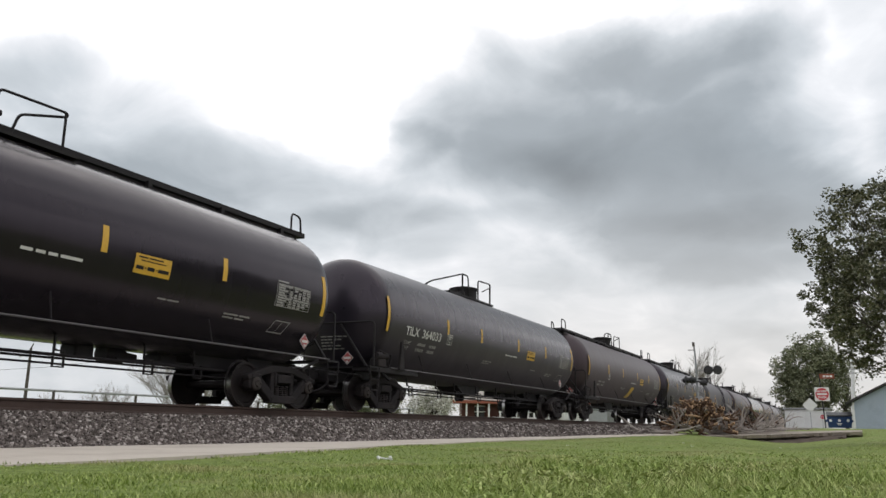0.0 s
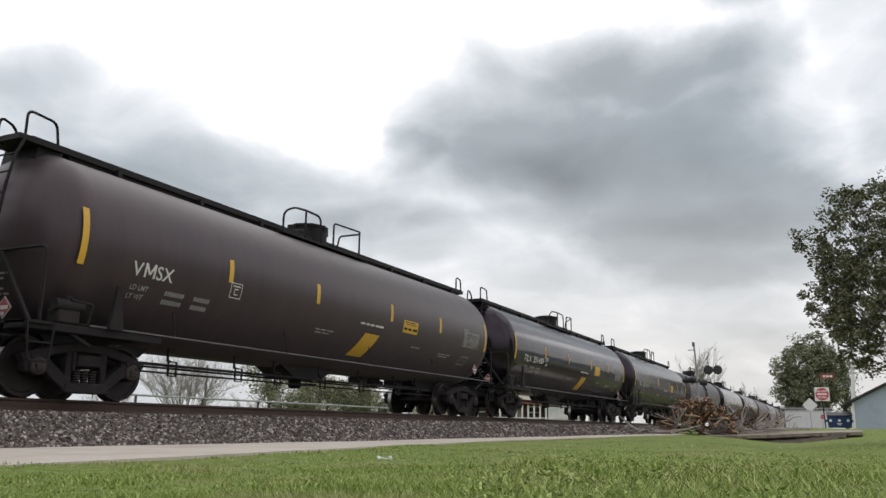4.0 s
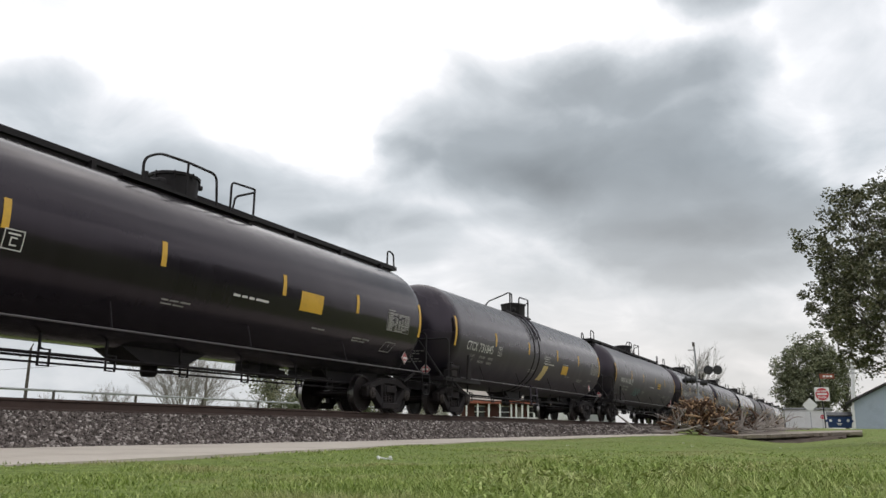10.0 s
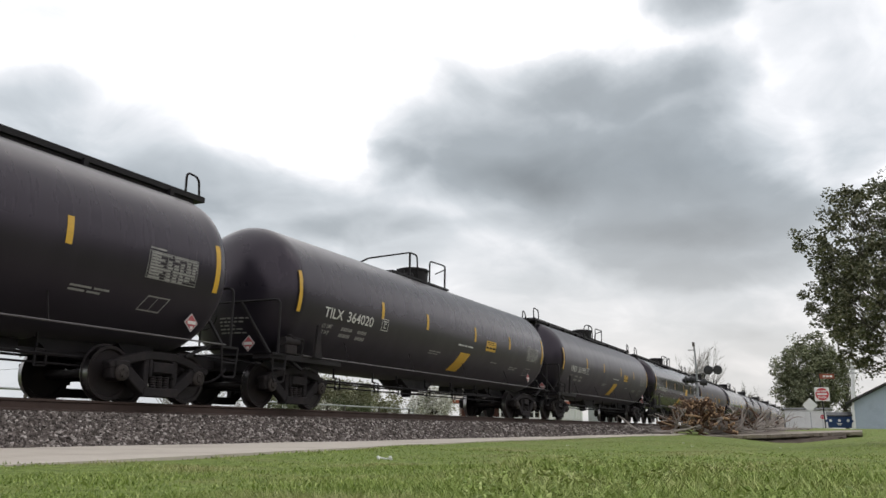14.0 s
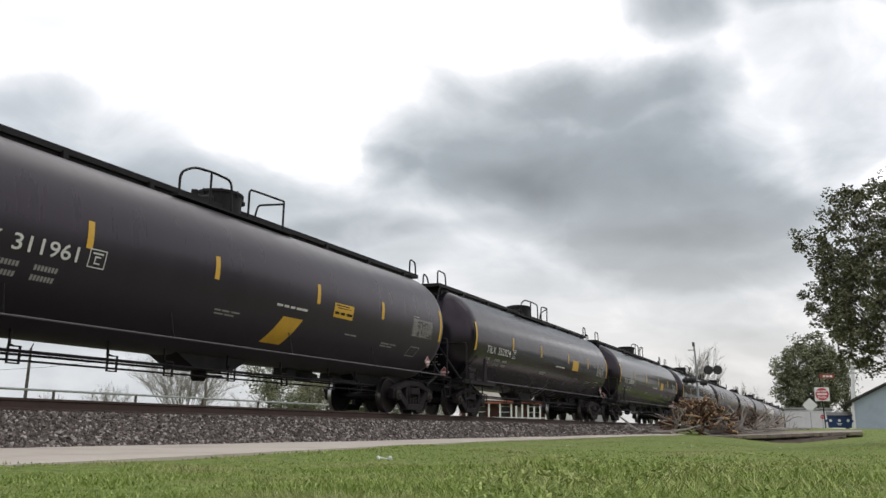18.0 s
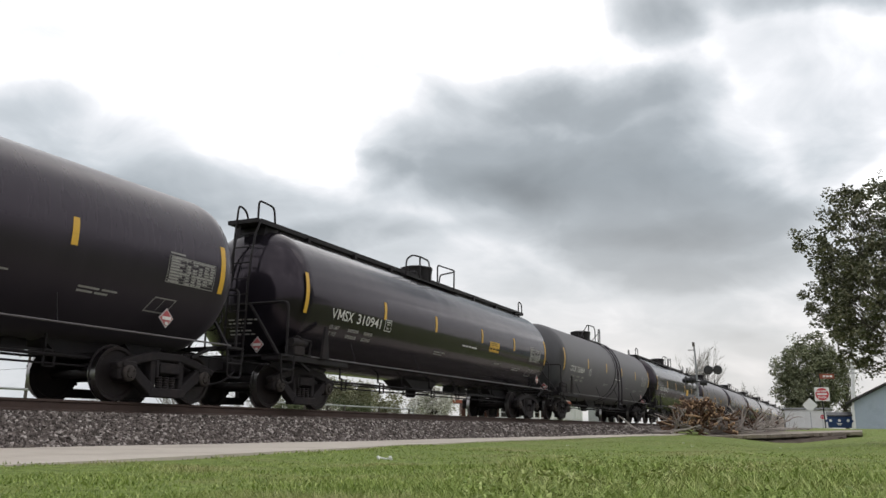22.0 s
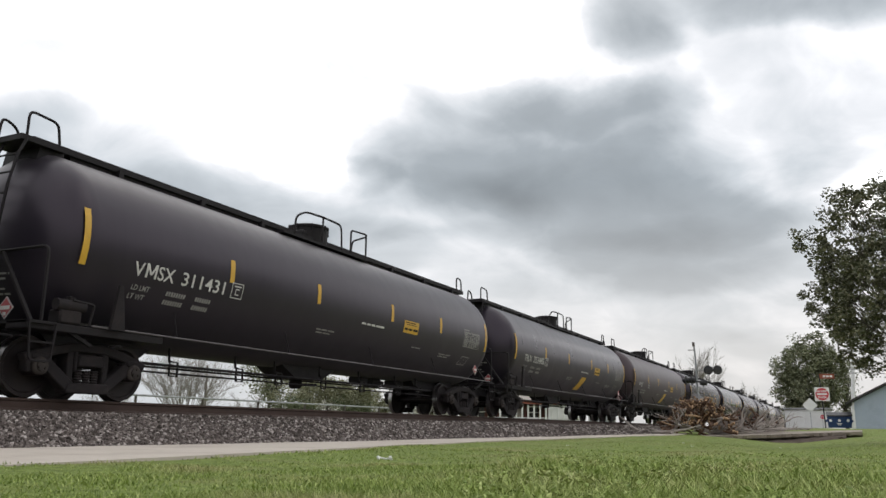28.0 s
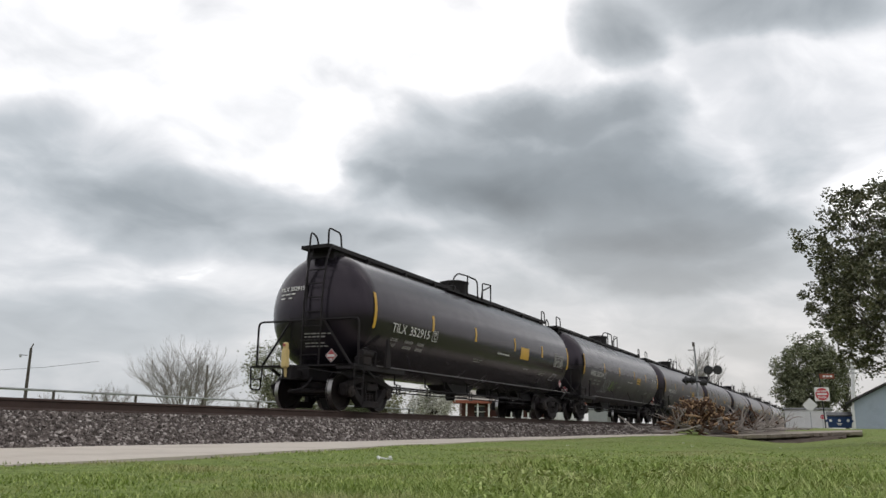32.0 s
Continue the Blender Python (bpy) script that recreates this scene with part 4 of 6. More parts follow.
def top_gear(car, kind, full=False, broad=False):
    """Walkways, hatch and railings on top."""
    hx = {"walk": 0.08, "plain": 0.1, "ladder": -0.42, "mid": 0.7}[kind]
    def hatch():
        bm = bmesh.new()
        lathe(bm, [(3.8, 0.47), (4.2, 0.47), (4.2, 0.5), (4.25, 0.5), (4.27, 0.46), (4.3, 0.34), (4.31, 0.0)], "z", 24)
        for k in range(8):
            a = 2 * math.pi * k / 8
            tube(bm, [(0.49 * math.cos(a), 0.49 * math.sin(a), 4.12), (0.49 * math.cos(a), 0.49 * math.sin(a), 4.27)], 0.018, 5)
        box(bm, 0.44, 0.62, -0.2, -0.04, 4.12, 4.22, 0.02)
        box(bm, -0.66, -0.46, -0.3, 0.0, 3.9, 4.06, 0.03)
        lathe(bm, [(3.85, 0.07), (4.12, 0.07), (4.13, 0.0)], "z", 8, (-0.85, -0.1, 0))
        return bm
    shared("hatch", once("hatch", hatch, IRON, 50), car, pose(hx, 0, {"walk": 0.2, "mid": 0.2}.get(kind, 0.1)), "black round hatch housing")
    if kind == "walk":
        def board():
            bm = bmesh.new()
            box(bm, -7.95, 8.55, -0.36, 0.36, 4.02, 4.13)
            box(bm, -8.27, -7.45, -0.5, 0.32, 3.97, 4.06)
            box(bm, -7.2, 8.3, -0.3, 0.3, 3.88, 4.02)
            return bm
        shared("walkway", once("walkway", board, IRON), car, None, "long black walkway on the tank top")
        def bracket():
            bm = bmesh.new()
            plate(bm, [(-0.05, 3.8), (0.05, 3.8), (0.05, 4.05), (-0.05, 4.05)], -0.42, 0.42)
            return bm
        for x in (-6.2, -4.1, -2.2, 3.6, 5.6, 7.6):
            shared("walkway_bracket", once("walkway_bracket", bracket, IRON), car, pose(x, 0, 0))
        def saddle():
            bm = bmesh.new()
            plate(bm, [(-7.9, 3.7), (-7.4, 3.85), (-7.4, 4.0), (-7.85, 4.0)], -0.4, 0.42)
            return bm
        def step():
            bm = bmesh.new()
            plate(bm, [(-1.5, 3.84), (1.7, 3.84), (1.7, 4.0), (-1.5, 4.0)], -0.47, 0.47)
            box(bm, -1.8, 1.8, -0.68, -0.4, 3.88, 3.93)
            box(bm, -1.8, 1.8, 0.4, 0.68, 3.88, 3.93)
            return bm
        shared("hatch_step", once("hatch_step", step, IRON), car)
        shared("platform_support", once("platform_support", saddle, IRON), car)
        x0, x1, x2, x3 = (-1.3, 0.66, 1.06, 1.8) if broad else (-1.72, -0.22, 0.3, 1.5)
        y = -0.62
        def rails():
            bm = bmesh.new()
            top = x0 + 0.56 * (x1 - x0)
            tube(bm, bent([(x0, y, 3.9), (x0 - 0.01, y, 4.36), (x0 + 0.35, y, 4.56), (top, y, 4.6), (x1 - 0.06, y, 4.58), (x1, y, 3.9)], 0.16), 0.026, 6)
            tube(bm, [(top, y, 4.6), (top, y, 3.9)], 0.024, 6)
            return bm
        shared("hatch_railing", once(f"hatch_railing{broad}", rails, IRON), car, None, "bent black pipe railing round the hatch")
        def loops():
            bm = bmesh.new()
            tube(bm, bent([(x2, y, 3.9), (x2, y, 4.56), (x3, y, 4.6), (x3 + 0.08, y + 0.06, 4.56), (x2 + 0.4 * (x3 - x2), y + 0.14, 4.34), (x2 + 0.3 * (x3 - x2), y + 0.14, 3.95)], 0.1), 0.024, 6)
            tube(bm, [(x3, y, 4.6), (x3, y, 3.88)], 0.024, 6)
            return bm
        shared("step_railing", once(f"step_railing{broad}", loops, IRON), car)
        def hoop(wide):
            bm = bmesh.new()
            tube(bm, bent([(0, -0.36, 4.1), (0, -0.36, 4.52), (0.34 * wide, -0.36, 4.48), (0.38 * wide, -0.36, 4.1)], 0.12), 0.024, 6)
            return bm
        shared("hand_hoop", once("hand_hoop_wide", lambda: hoop(1.6), IRON), car, pose(-8.08, 0, 0.0))
        shared("hand_hoop", once("hand_hoop", lambda: hoop(1.0), IRON), car, pose(8.0, 0, 0))
        def post():
            bm = bmesh.new()
            tube(bm, bent([(-8.3, 0.04, 2.0), (-8.32, 0.06, 3.6), (-8.24, 0.06, 4.42), (-7.96, 0.06, 4.32), (-7.88, 0.06, 4.06)], 0.12), 0.024, 6)
            return bm
        shared("ladder_post", once("ladder_post", post, IRON), car)
        def rungs():
            bm = bmesh.new()
            pts = [(-8.4, 2.0), (-8.4, 2.6), (-8.34, 3.2), (-8.24, 3.7), (-8.1, 4.02)]
            for y in (-0.5, 0.02):
                tube(bm, [(x - 0.06, y, z) for x, z in pts], 0.025, 5)
            for y in (-0.5, 0.02):
                tube(bm, [(-8.46, y, 2.0), (-8.5, y, 1.06)], 0.025, 5)
            return bm
        ends = shared("end_ladder", once("end_ladder", rungs, IRON), car)
        for x, z in ((-8.55, 1.3), (-8.52, 1.65), (-8.46, 2.0), (-8.46, 2.35), (-8.45, 2.7), (-8.42, 3.05), (-8.37, 3.4), (-8.29, 3.72)):
            shared("rung", once("end_rung", lambda: tube(bmesh.new(), [(0, -0.5, 0), (0, 0.02, 0)], 0.016, 5), IRON), ends, pose(x, 0, z))
    else:
        lo, hi = {"plain": (-1.9, 1.75), "ladder": (-0.75, 2.0), "mid": (-1.15, 1.55)}[kind]
        def deck():
            bm = bmesh.new()
            box(bm, lo, hi, -0.45, 0.45, 3.93, 3.99)
            plate(bm, [(lo, 3.86), (hi - 0.1, 3.86), (hi - 0.1, 3.93), (lo, 3.93)], -0.42, 0.42)
            return bm
        shared("platform", once("platform" + kind, deck, IRON), car, None, "black hatch platform")
        def rails():
            bm = bmesh.new()
            y = -0.36
            run = {"plain": [(-3.5, 3.92), (-3.1, 4.1), (-0.75, 4.72), (-0.3, 4.72), (-0.22, 3.9)],
                   "ladder": [(-1.68, 3.87), (-1.42, 4.14), (-0.4, 4.72), (0.8, 4.75), (0.98, 4.6), (0.98, 3.85)],
                   "mid": [(-3.0, 3.88), (-2.7, 4.1), (-0.7, 4.72), (-0.36, 4.72), (-0.36, 3.9)]}[kind]
            tube(bm, bent([(x, y, z) for x, z in run], 0.13), 0.026, 6)
            stay_x = {"plain": -0.75, "ladder": -0.18, "mid": -0.56}[kind]
            bar(bm, (stay_x, 3.86), (stay_x, 4.7), 0.06, y - 0.02, y + 0.02)
            return bm
        shared("hatch_railing", once("rail_a" + kind, rails, IRON), car, None, "bent black pipe railing beside the hatch")
        def rails_b():
            bm = bmesh.new()
            y = -0.36
            q = {"plain": 0.55, "ladder": 1.58, "mid": 0.4}[kind]
            tube(bm, bent([(q, y, 3.9), (q, y, 4.7), (hi - 0.1, y, 4.74), (hi - 0.12, y, 3.86)], 0.13), 0.026, 6)
            low = (0.65, 4.02) if kind == "ladder" else (hi - 0.6, 4.4)
            tube(bm, [(low[0], y + 0.1, low[1]), (hi - 0.1, y, 4.62)], 0.02, 5)
            bar(bm, (hi - 0.12, 3.86), (hi - 0.12, 4.72), 0.05, y - 0.02, y + 0.02)
            return bm
        shared("platform_railing", once("rail_b" + kind, rails_b, IRON), car)
        if kind in ("ladder", "mid"):
            lx, wd = (0.36, 0.6) if kind == "ladder" else (-1.0, 0.48)
            steps_at = []
            def side_ladder():
                bm = bmesh.new()
                pts = [skin(0, TZ + TR * math.sin(a), 0.1) for a in [radians(d) for d in (62, 45, 30, 15, 0)]]
                pts += [Vector((0, -1.66, 1.7)), Vector((0, -1.64, 0.85))]
                if kind == "mid" and not full:
                    pts = pts[:4]
                    for x in (lx - 0.55, lx + 0.1):
                        tube(bm, [(x + 0.05, -1.2, 1.2), (x + 0.03, -1.5, 1.05), (x, -1.55, 0.45)], 0.035, 5)
                    for z in (0.5, 0.8):
                        tube(bm, [(lx - 0.55, -1.55, z), (lx + 0.1, -1.55, z)], 0.02, 5)
                for x in (lx, lx + wd):
                    tube(bm, [p + Vector((x, 0, 0)) for p in pts], 0.03, 5)
                steps_at[:] = [pts[int(t)].lerp(pts[int(t) + 1], t - int(t)) for t in ([i / 8 * (len(pts) - 1.001) for i in range(9)] if kind == "ladder" or full else [0.4, 1.5, 2.6])]
                for x in (lx, lx + wd) if kind == "ladder" or full else ():
                    tube(bm, [(x, -1.64, 1.1), (x + 0.25, -1.3, 0.8)], 0.02, 5)
                return bm
            side = shared("side_ladder", once(f"side_ladder{kind}{full}", side_ladder, BLACK), car, None, "black ladder up the tank side")
            for p in steps_at:
                shared("rung", once("side_rung" + kind, lambda: tube(bmesh.new(), [(0, 0, 0), (wd, 0, 0)], 0.018, 5), BLACK), side, pose(p.x + lx, p.y, p.z))
            def band():
                return lathe(bmesh.new(), [(-0.03, TR + 0.001), (-0.03, TR + 0.018), (0.03, TR + 0.018), (0.03, TR + 0.001)], "x", 40, (0, 0, TZ))
            for x in (lx - 0.02, lx + wd + 0.02):
                shared("band", once("band", band, IRON), car, pose(x, 0, 0), "thin raised band round the tank")


def prototype(kind):
    car = empty("tank_car")
    shared("tank", once("tank", tank_mesh, BLACK), car)
    gear(car)
    base = "mid" if kind == "full" else kind
    top_gear(car, "walk" if kind in ("tilx", "wide") else base, kind == "full", kind in ("tilx", "wide"))
    decals(car, "walk" if kind == "wide" else base)
    for x in (-BOGIE, BOGIE):
        bogie(car, x)
    return car


def polish():
    """The wheel treads are worn bright."""
    me = once("wheelset", wheelset_mesh, WHEEL_IRON)
    me.materials.append(TREAD)
    me.materials.append(CAP_IRON)
    for p in me.polygons:
        # end caps get the paler iron that paints them as lit
        if abs(p.center.y) > 1.09:
            p.material_index = 2
        rim = math.hypot(p.center.x, p.center.z)
        if rim > WHEEL_R - 0.03 and abs(p.normal.y) < 0.5:
            p.material_index = 1


polish()
PROTO = {k: prototype(k) for k in ("walk", "wide", "tilx", "plain", "ladder", "mid", "full")}
SQUARE = lambda: patch(bmesh.new(), 2.45, 3.28, 2.03, 2.44)
OBLONG = lambda: patch(bmesh.new(), 2.4, 3.2, 2.05, 2.37)
SLANT = lambda: patch(bmesh.new(), 0.42, 1.1, 1.31, 1.85, 0.27)


def rules():
    bm = bmesh.new()
    for a, b, z, h in ((2.46, 2.66, 2.31, 0.024), (2.69, 3.0, 2.31, 0.024), (2.52, 3.08, 2.26, 0.016), (2.44, 2.6, 2.12, 0.06), (2.62, 2.66, 2.145, 0.018), (2.68, 2.84, 2.12, 0.06), (2.86, 2.9, 2.145, 0.018), (2.92, 3.16, 2.12, 0.06)):
        patch(bm, a, b, z, z + h, 0, 0.012, 1)
    return bm


def mid_words():
    bm = bmesh.new()
    wide = random.Random(29)
    for x0, x1, z, h in ((0.1, 0.8, 2.05, 0.03), (0.14, 0.78, 2.13, 0.03), (0.06, 0.7, 2.21, 0.03), (0.12, 0.8, 2.29, 0.03), (1.0, 1.5, 3.05, 0.025), (1.0, 1.35, 3.12, 0.025), (2.42, 3.1, 2.16, 0.025)):
        x = x0
        while x < x1:
            w = wide.uniform(0.06, 0.16)
            patch(bm, x, min(x + w, x1), z, z + h, 0, 0.012, 1)
            x += w + 0.03
    return bm


def scrawl(seed, x0, x1, z0, z1, strokes):
    """Looping spray strokes on the tank side."""
    rnd = random.Random(seed)
    bm = bmesh.new()
    for k in range(strokes):
        cx = x0 + (x1 - x0) * (k + 0.5) / strokes
        cz = (z0 + z1) / 2 + rnd.uniform(-0.05, 0.05)
        w, h = (x1 - x0) / strokes * rnd.uniform(0.5, 0.75), (z1 - z0) / 2
        ph, a, b = rnd.uniform(0, 6), rnd.choice((1, 2)), rnd.choice((2, 3))
        last = None
        for i in range(25):
            t = i / 24 * 5.2
            x, z = cx + w * math.sin(a * t + ph), cz + h * math.sin(b * t + ph * 0.7)
            now = (bm.verts.new(skin(x - 0.012, z - 0.018, 0.014)), bm.verts.new(skin(x + 0.012, z + 0.018, 0.014)))
            if last:
                bm.faces.new((last[0], last[1], now[1], now[0]))
            last = now
    return bm


SPRAY = {"white": worn("white_spray", (0.34, 0.34, 0.36), 0.7), "green": worn("green_spray", (0.2, 0.3, 0.09), 0.7), "teal": worn("teal_spray", (0.1, 0.2, 0.2), 0.7),
         "black": worn("grey_spray", (0.09, 0.09, 0.1), 0.7)}

# front coupling of each car at the clip's end, from the last car on; kind, paint, mark, patches (s square, o oblong, p slanting patch)
CARS = [
    (33.76, "walk", GLOSS, "TILX 352915", "s"), (51.81, "walk", BLACK, "VMSX 310334", "og"), (69.88, "walk", BLACK, "VMSX 310972", "opw"),
    (88.03, "walk", BLACK, "VMSX 311394", "op"), (106.07, "walk", BLACK, "VMSX 311431", "o"), (124.18, "walk", BLACK, "TILX 353485", "op"),
    (142.28, "walk", BROWN, "VMSX", "op"), (160.39, "walk", BLACK, "VMSX 311272", "opt"), (178.47, "walk", GLOSS, "VMSX 310272", "o"),
    (196.59, "walk", BLACK, "VMSX 311895", "op"), (215.25, "mid", BLACK, "CTCX 731774", "op"), (233.42, "walk", GLOSS, "VMSX 310941", "o"),
    (251.52, "ladder", GREY, "CTCX 731864", ""), (269.68, "walk", GLOSS, "TILX 351214", "s"), (287.76, "walk", BLACK, "VMSX 310777", "op"),
    (305.68, "walk", BLACK, "VMSX 311961", "op"), (323.62, "walk", GLOSS, "TILX 352924", "s"), (341.85, "walk", GLOSS, "TILX 352658", "s"),
    (359.86, "walk", GLOSS, "TILX", "sp"), (377.87, "walk", BLACK, "VMSX 310437", "op"), (395.91, "plain", BLACK, "TILX 364020", "op"),
    (414.05, "walk", BLACK, "VMSX 311995", "op"), (432.08, "walk", GLOSS, "TILX 352631", "sp"), (449.53, "walk", BLACK, "VMSX 311914", "o"),
    (467.49, "walk", GLOSS, "TILX 352604", "s"), (485.52, "mid", BLACK, "CTCX 731845", "op"), (504.18, "walk", BLACK, "VMSX 311982", "ot"),
    (522.49, "walk", BLACK, "VMSX 311019", "op"), (540.5, "walk", BLACK, "VMSX 311070", "op"), (558.69, "walk", GLOSS, "TILX 352689", "sp"),
    (576.8, "ladder", GREY, "CTCX", ""), (594.91, "walk", BROWN, "VMSX", "op"), (613.02, "walk", GLOSS, "TILX 351489", "sp"),
    (631.14, "walk", GLOSS, "TILX 352776", "s"), (649.4, "full", GREY, "CTCX 732420", ""), (667.95, "walk", GLOSS, "VMSX 310654", "o"),
    (686.3, "plain", BLACK, "TILX 364033", "o"),
]
for i in range(20):
    CARS.append((704.4 + 18.12 * i, ("walk", "walk", "ladder", "walk", "walk")[i % 5], (BROWN, BLACK, GREY, BROWN, GLOSS)[i % 5], "", ("op", "o", "", "op", "s")[i % 5]))

COAT = {"black_enamel": "satin black", "glossy_black_enamel": "glossy black", "faded_grey_enamel": "faded grey", "brown_dusted_enamel": "brown dusted black"}


def on_head(words, material, car):
    ob = lettering(words, 0.11, 0.0, TZ, material, car, "head_number", 1.1, 0.0, 0.004)
    for v in ob.data.vertices:
        v.co = head(1.0 - v.co.x, v.co.z - TZ + 2.93)


def build_train():
    made = []
    for i, (front, kind, paint, mark, extras) in enumerate(CARS):
        proto = "tilx" if kind == "walk" and mark[:4] == "TILX" else "wide" if mark[5:] in ("311431", "311914", "310334") else kind
        car = copy_thing(PROTO[proto], pose(front - HALF, D, ZR))
        tank = next(o for o in car.children if o.name.startswith("tank"))
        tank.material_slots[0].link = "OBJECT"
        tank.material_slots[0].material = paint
        words = {"walk": "railway tank car with a long top walkway", "plain": "railway tank car with a short hatch platform", "ladder": "railway tank car with a side ladder", "mid": "railway tank car with a side ladder", "full": "railway tank car with a side ladder"}[kind]
        tagged(car, f"{COAT[paint.name]} {words}", "tank car", "cars of the train")
        dull = STENCIL
        if mark:
            a, _, b = mark.partition(" ")
            big = kind in ("mid", "full")
            tall, foot = (0.27, 1.98) if kind == "mid" else (0.22, 2.06) if big else (0.235, 2.01)
            first, second = {"CTCX": ((-7.0, -6.2), (-6.05, -4.95)), "TILX": ((-6.7, -5.95), (-5.76, -4.62)), "VMSX": ((-6.7, -5.8), (-5.62, -4.52))}[a]
            if a == "VMSX":
                part_of = lambda f: first[0] + f * (first[1] - first[0])
                lettering("V", tall, part_of(0.0), foot, dull, car, "reporting_mark", heavy=0.003, to=part_of(0.24))
                shared("reporting_mark", once("letter_m", lambda: letter_m(part_of(0.28), part_of(0.55), foot, foot + tall), dull), car)
                lettering("SX", tall, part_of(0.58), foot, dull, car, "reporting_mark", heavy=0.003, to=part_of(1.0))
            else:
                lettering(a, tall, first[0], foot, dull, car, "reporting_mark", heavy=0.003, to=first[1])
            if b:
                lettering(b, tall, second[0], foot, dull, car, "car_number", out=0.012, heavy=0.003, to=second[1])
                on_head(mark, dull, car)
            for words, z in (("LD LMT", 1.79), ("LT WT", 1.65)):
                shared("weight_stencil", once("words_" + words, lambda: None, dull) if "words_" + words in MESH else words_mesh(words, z), car)["kind"] = "stuff"
        if "s" in extras:
            sq = shared("yellow_notice", once("square", SQUARE, YELLOW), car, None, "square yellow notice")
        if "o" in extras and kind == "mid":
            sq = shared("yellow_notice", once("notice_mid", lambda: patch(bmesh.new(), 2.4, 3.15, 1.79, 2.13), YELLOW), car, None, "yellow notice with small writing")
            shared("notice_writing", once("words_mid", mid_words, STENCIL), car, None, "small white lines of writing")["kind"] = "stuff"
        elif "o" in extras:
            sq = shared("yellow_notice", once("oblong", OBLONG, YELLOW), car, None, "oblong yellow notice")
            shared("notice_lines", once("notice_lines", rules, IRON), sq)["kind"] = "stuff"
        if "p" in extras and kind == "mid":
            shared("yellow_patch", once("slant_mid", lambda: patch(bmesh.new(), -0.02, 0.5, 1.44, 1.98, 0.22), PALE), car, None, "pale yellow notice sheet")
        elif "p" in extras:
            shared("yellow_patch", once("slant", SLANT, YELLOW), car, None, "slanting yellow paint patch")
        if "g" in extras:
            part("graffiti", scrawl(3, -4.3, -3.0, 1.35, 1.95, 5), SPRAY["white"], car, "white sprayed graffiti")["kind"] = "stuff"
            part("graffiti", scrawl(5, -2.9, -1.8, 1.5, 1.9, 5), SPRAY["green"], car, "green sprayed graffiti")["kind"] = "stuff"
            part("graffiti", scrawl(7, -1.4, 1.2, 1.35, 1.85, 7), SPRAY["black"], car, "grey sprayed graffiti")["kind"] = "stuff"
            part("graffiti", scrawl(8, 2.6, 5.6, 1.3, 1.8, 7), SPRAY["black"], car, "grey sprayed graffiti")["kind"] = "stuff"
        if "w" in extras:
            part("graffiti", scrawl(11, 3.6, 6.4, 1.45, 1.95, 7), SPRAY["white"], car, "white sprayed graffiti")["kind"] = "stuff"
        if "t" in extras:
            part("graffiti", scrawl(13, -3.4, -1.9, 1.5, 1.85, 6), SPRAY["teal"], car, "teal sprayed graffiti")["kind"] = "stuff"
        if i == 0:
            bm = bmesh.new()
            box(bm, -9.2, -9.04, -0.075, 0.075, 0.95, 1.4, 0.03)
            box(bm, -9.18, -9.06, -0.06, 0.06, 1.38, 1.55, 0.03)
            tube(bm, [(-9.1, 0.0, 0.95), (-9.06, 0.0, 0.75)], 0.04, 6)
            end = part("end_of_train_device", bm, PALE, car, "worn yellow end of train box")
            part("marker_lens", lathe(bmesh.new(), [(-9.2, 0.0), (-9.2, 0.03), (-9.175, 0.035)], "x", 12, (0, 0, 1.48)), RED, end)
        made.append((car, front))
    for p in PROTO.values():
        for o in (*p.children_recursive, p):
            bpy.data.objects.remove(o)
    return made


def words_mesh(words, z):
    ob = lettering(words, 0.085, -6.65, z, DIM, None, "weight_stencil", 1.0, 0.012, 0.002)
    me = ob.data
    bpy.data.objects.remove(ob)
    MESH["words_" + words] = me
    return me


TRAIN = build_train()
SPEED, SLOWING = 20.184, -0.0116


def along(t):
    """How far the train has gone, counted from the clip's end."""
    s = t - 32.0
    return SPEED * s + SLOWING * s * s / 2


def motions():
    """The train rolls away along the track; its wheelsets turn while they pass near; the cloud deck drifts."""
    for car, front in TRAIN:
        rows = []
        for k in range(17):
            t = 2.0 * k
            x = front - HALF + along(t)
            rows.append((t, pose(x, track_y(x), ZR, 0, 0, track_turn(x))))
        walk(car, rows)
        near = [t / 30 for t in range(0, 961) if 3 < front - HALF + along(t / 30) < 42]
        if not near:
            continue
        times = ([0.0] if near[0] > 0.01 else []) + near + ([32.0] if near[-1] < 31.99 else [])
        for truck in car.children:
            if not truck.name.startswith("truck"):
                continue
            for ws in truck.children:
                if ws.name.startswith("wheelset"):
                    x = ws.location.x
                    turn = lambda t: math.degrees((along(min(max(t, near[0]), near[-1])) - along(near[0])) / WHEEL_R)
                    walk(ws, [(t, pose(x, 0, WHEEL_R, 0, turn(t), 0)) for t in times])
    walk(CLOUDS, [(t, pose(CLOUD_WAY[0] * (t - 16), CLOUD_WAY[1] * (t - 16), CLOUD_H)) for t in (0.0, 16.0, 32.0)])


# ---------------------------------------------------------------- across the track
def rod(name, pts, r, material, parent, seg=6, r_end=None, label=""):
    return soft(part(name, tube(bmesh.new(), pts, r, seg, r_end), material, parent, label))


def block(name, dims, material, parent=None, bevel=0.0, label=""):
    return part(name, box(bmesh.new(), *dims, bevel), material, parent, label)


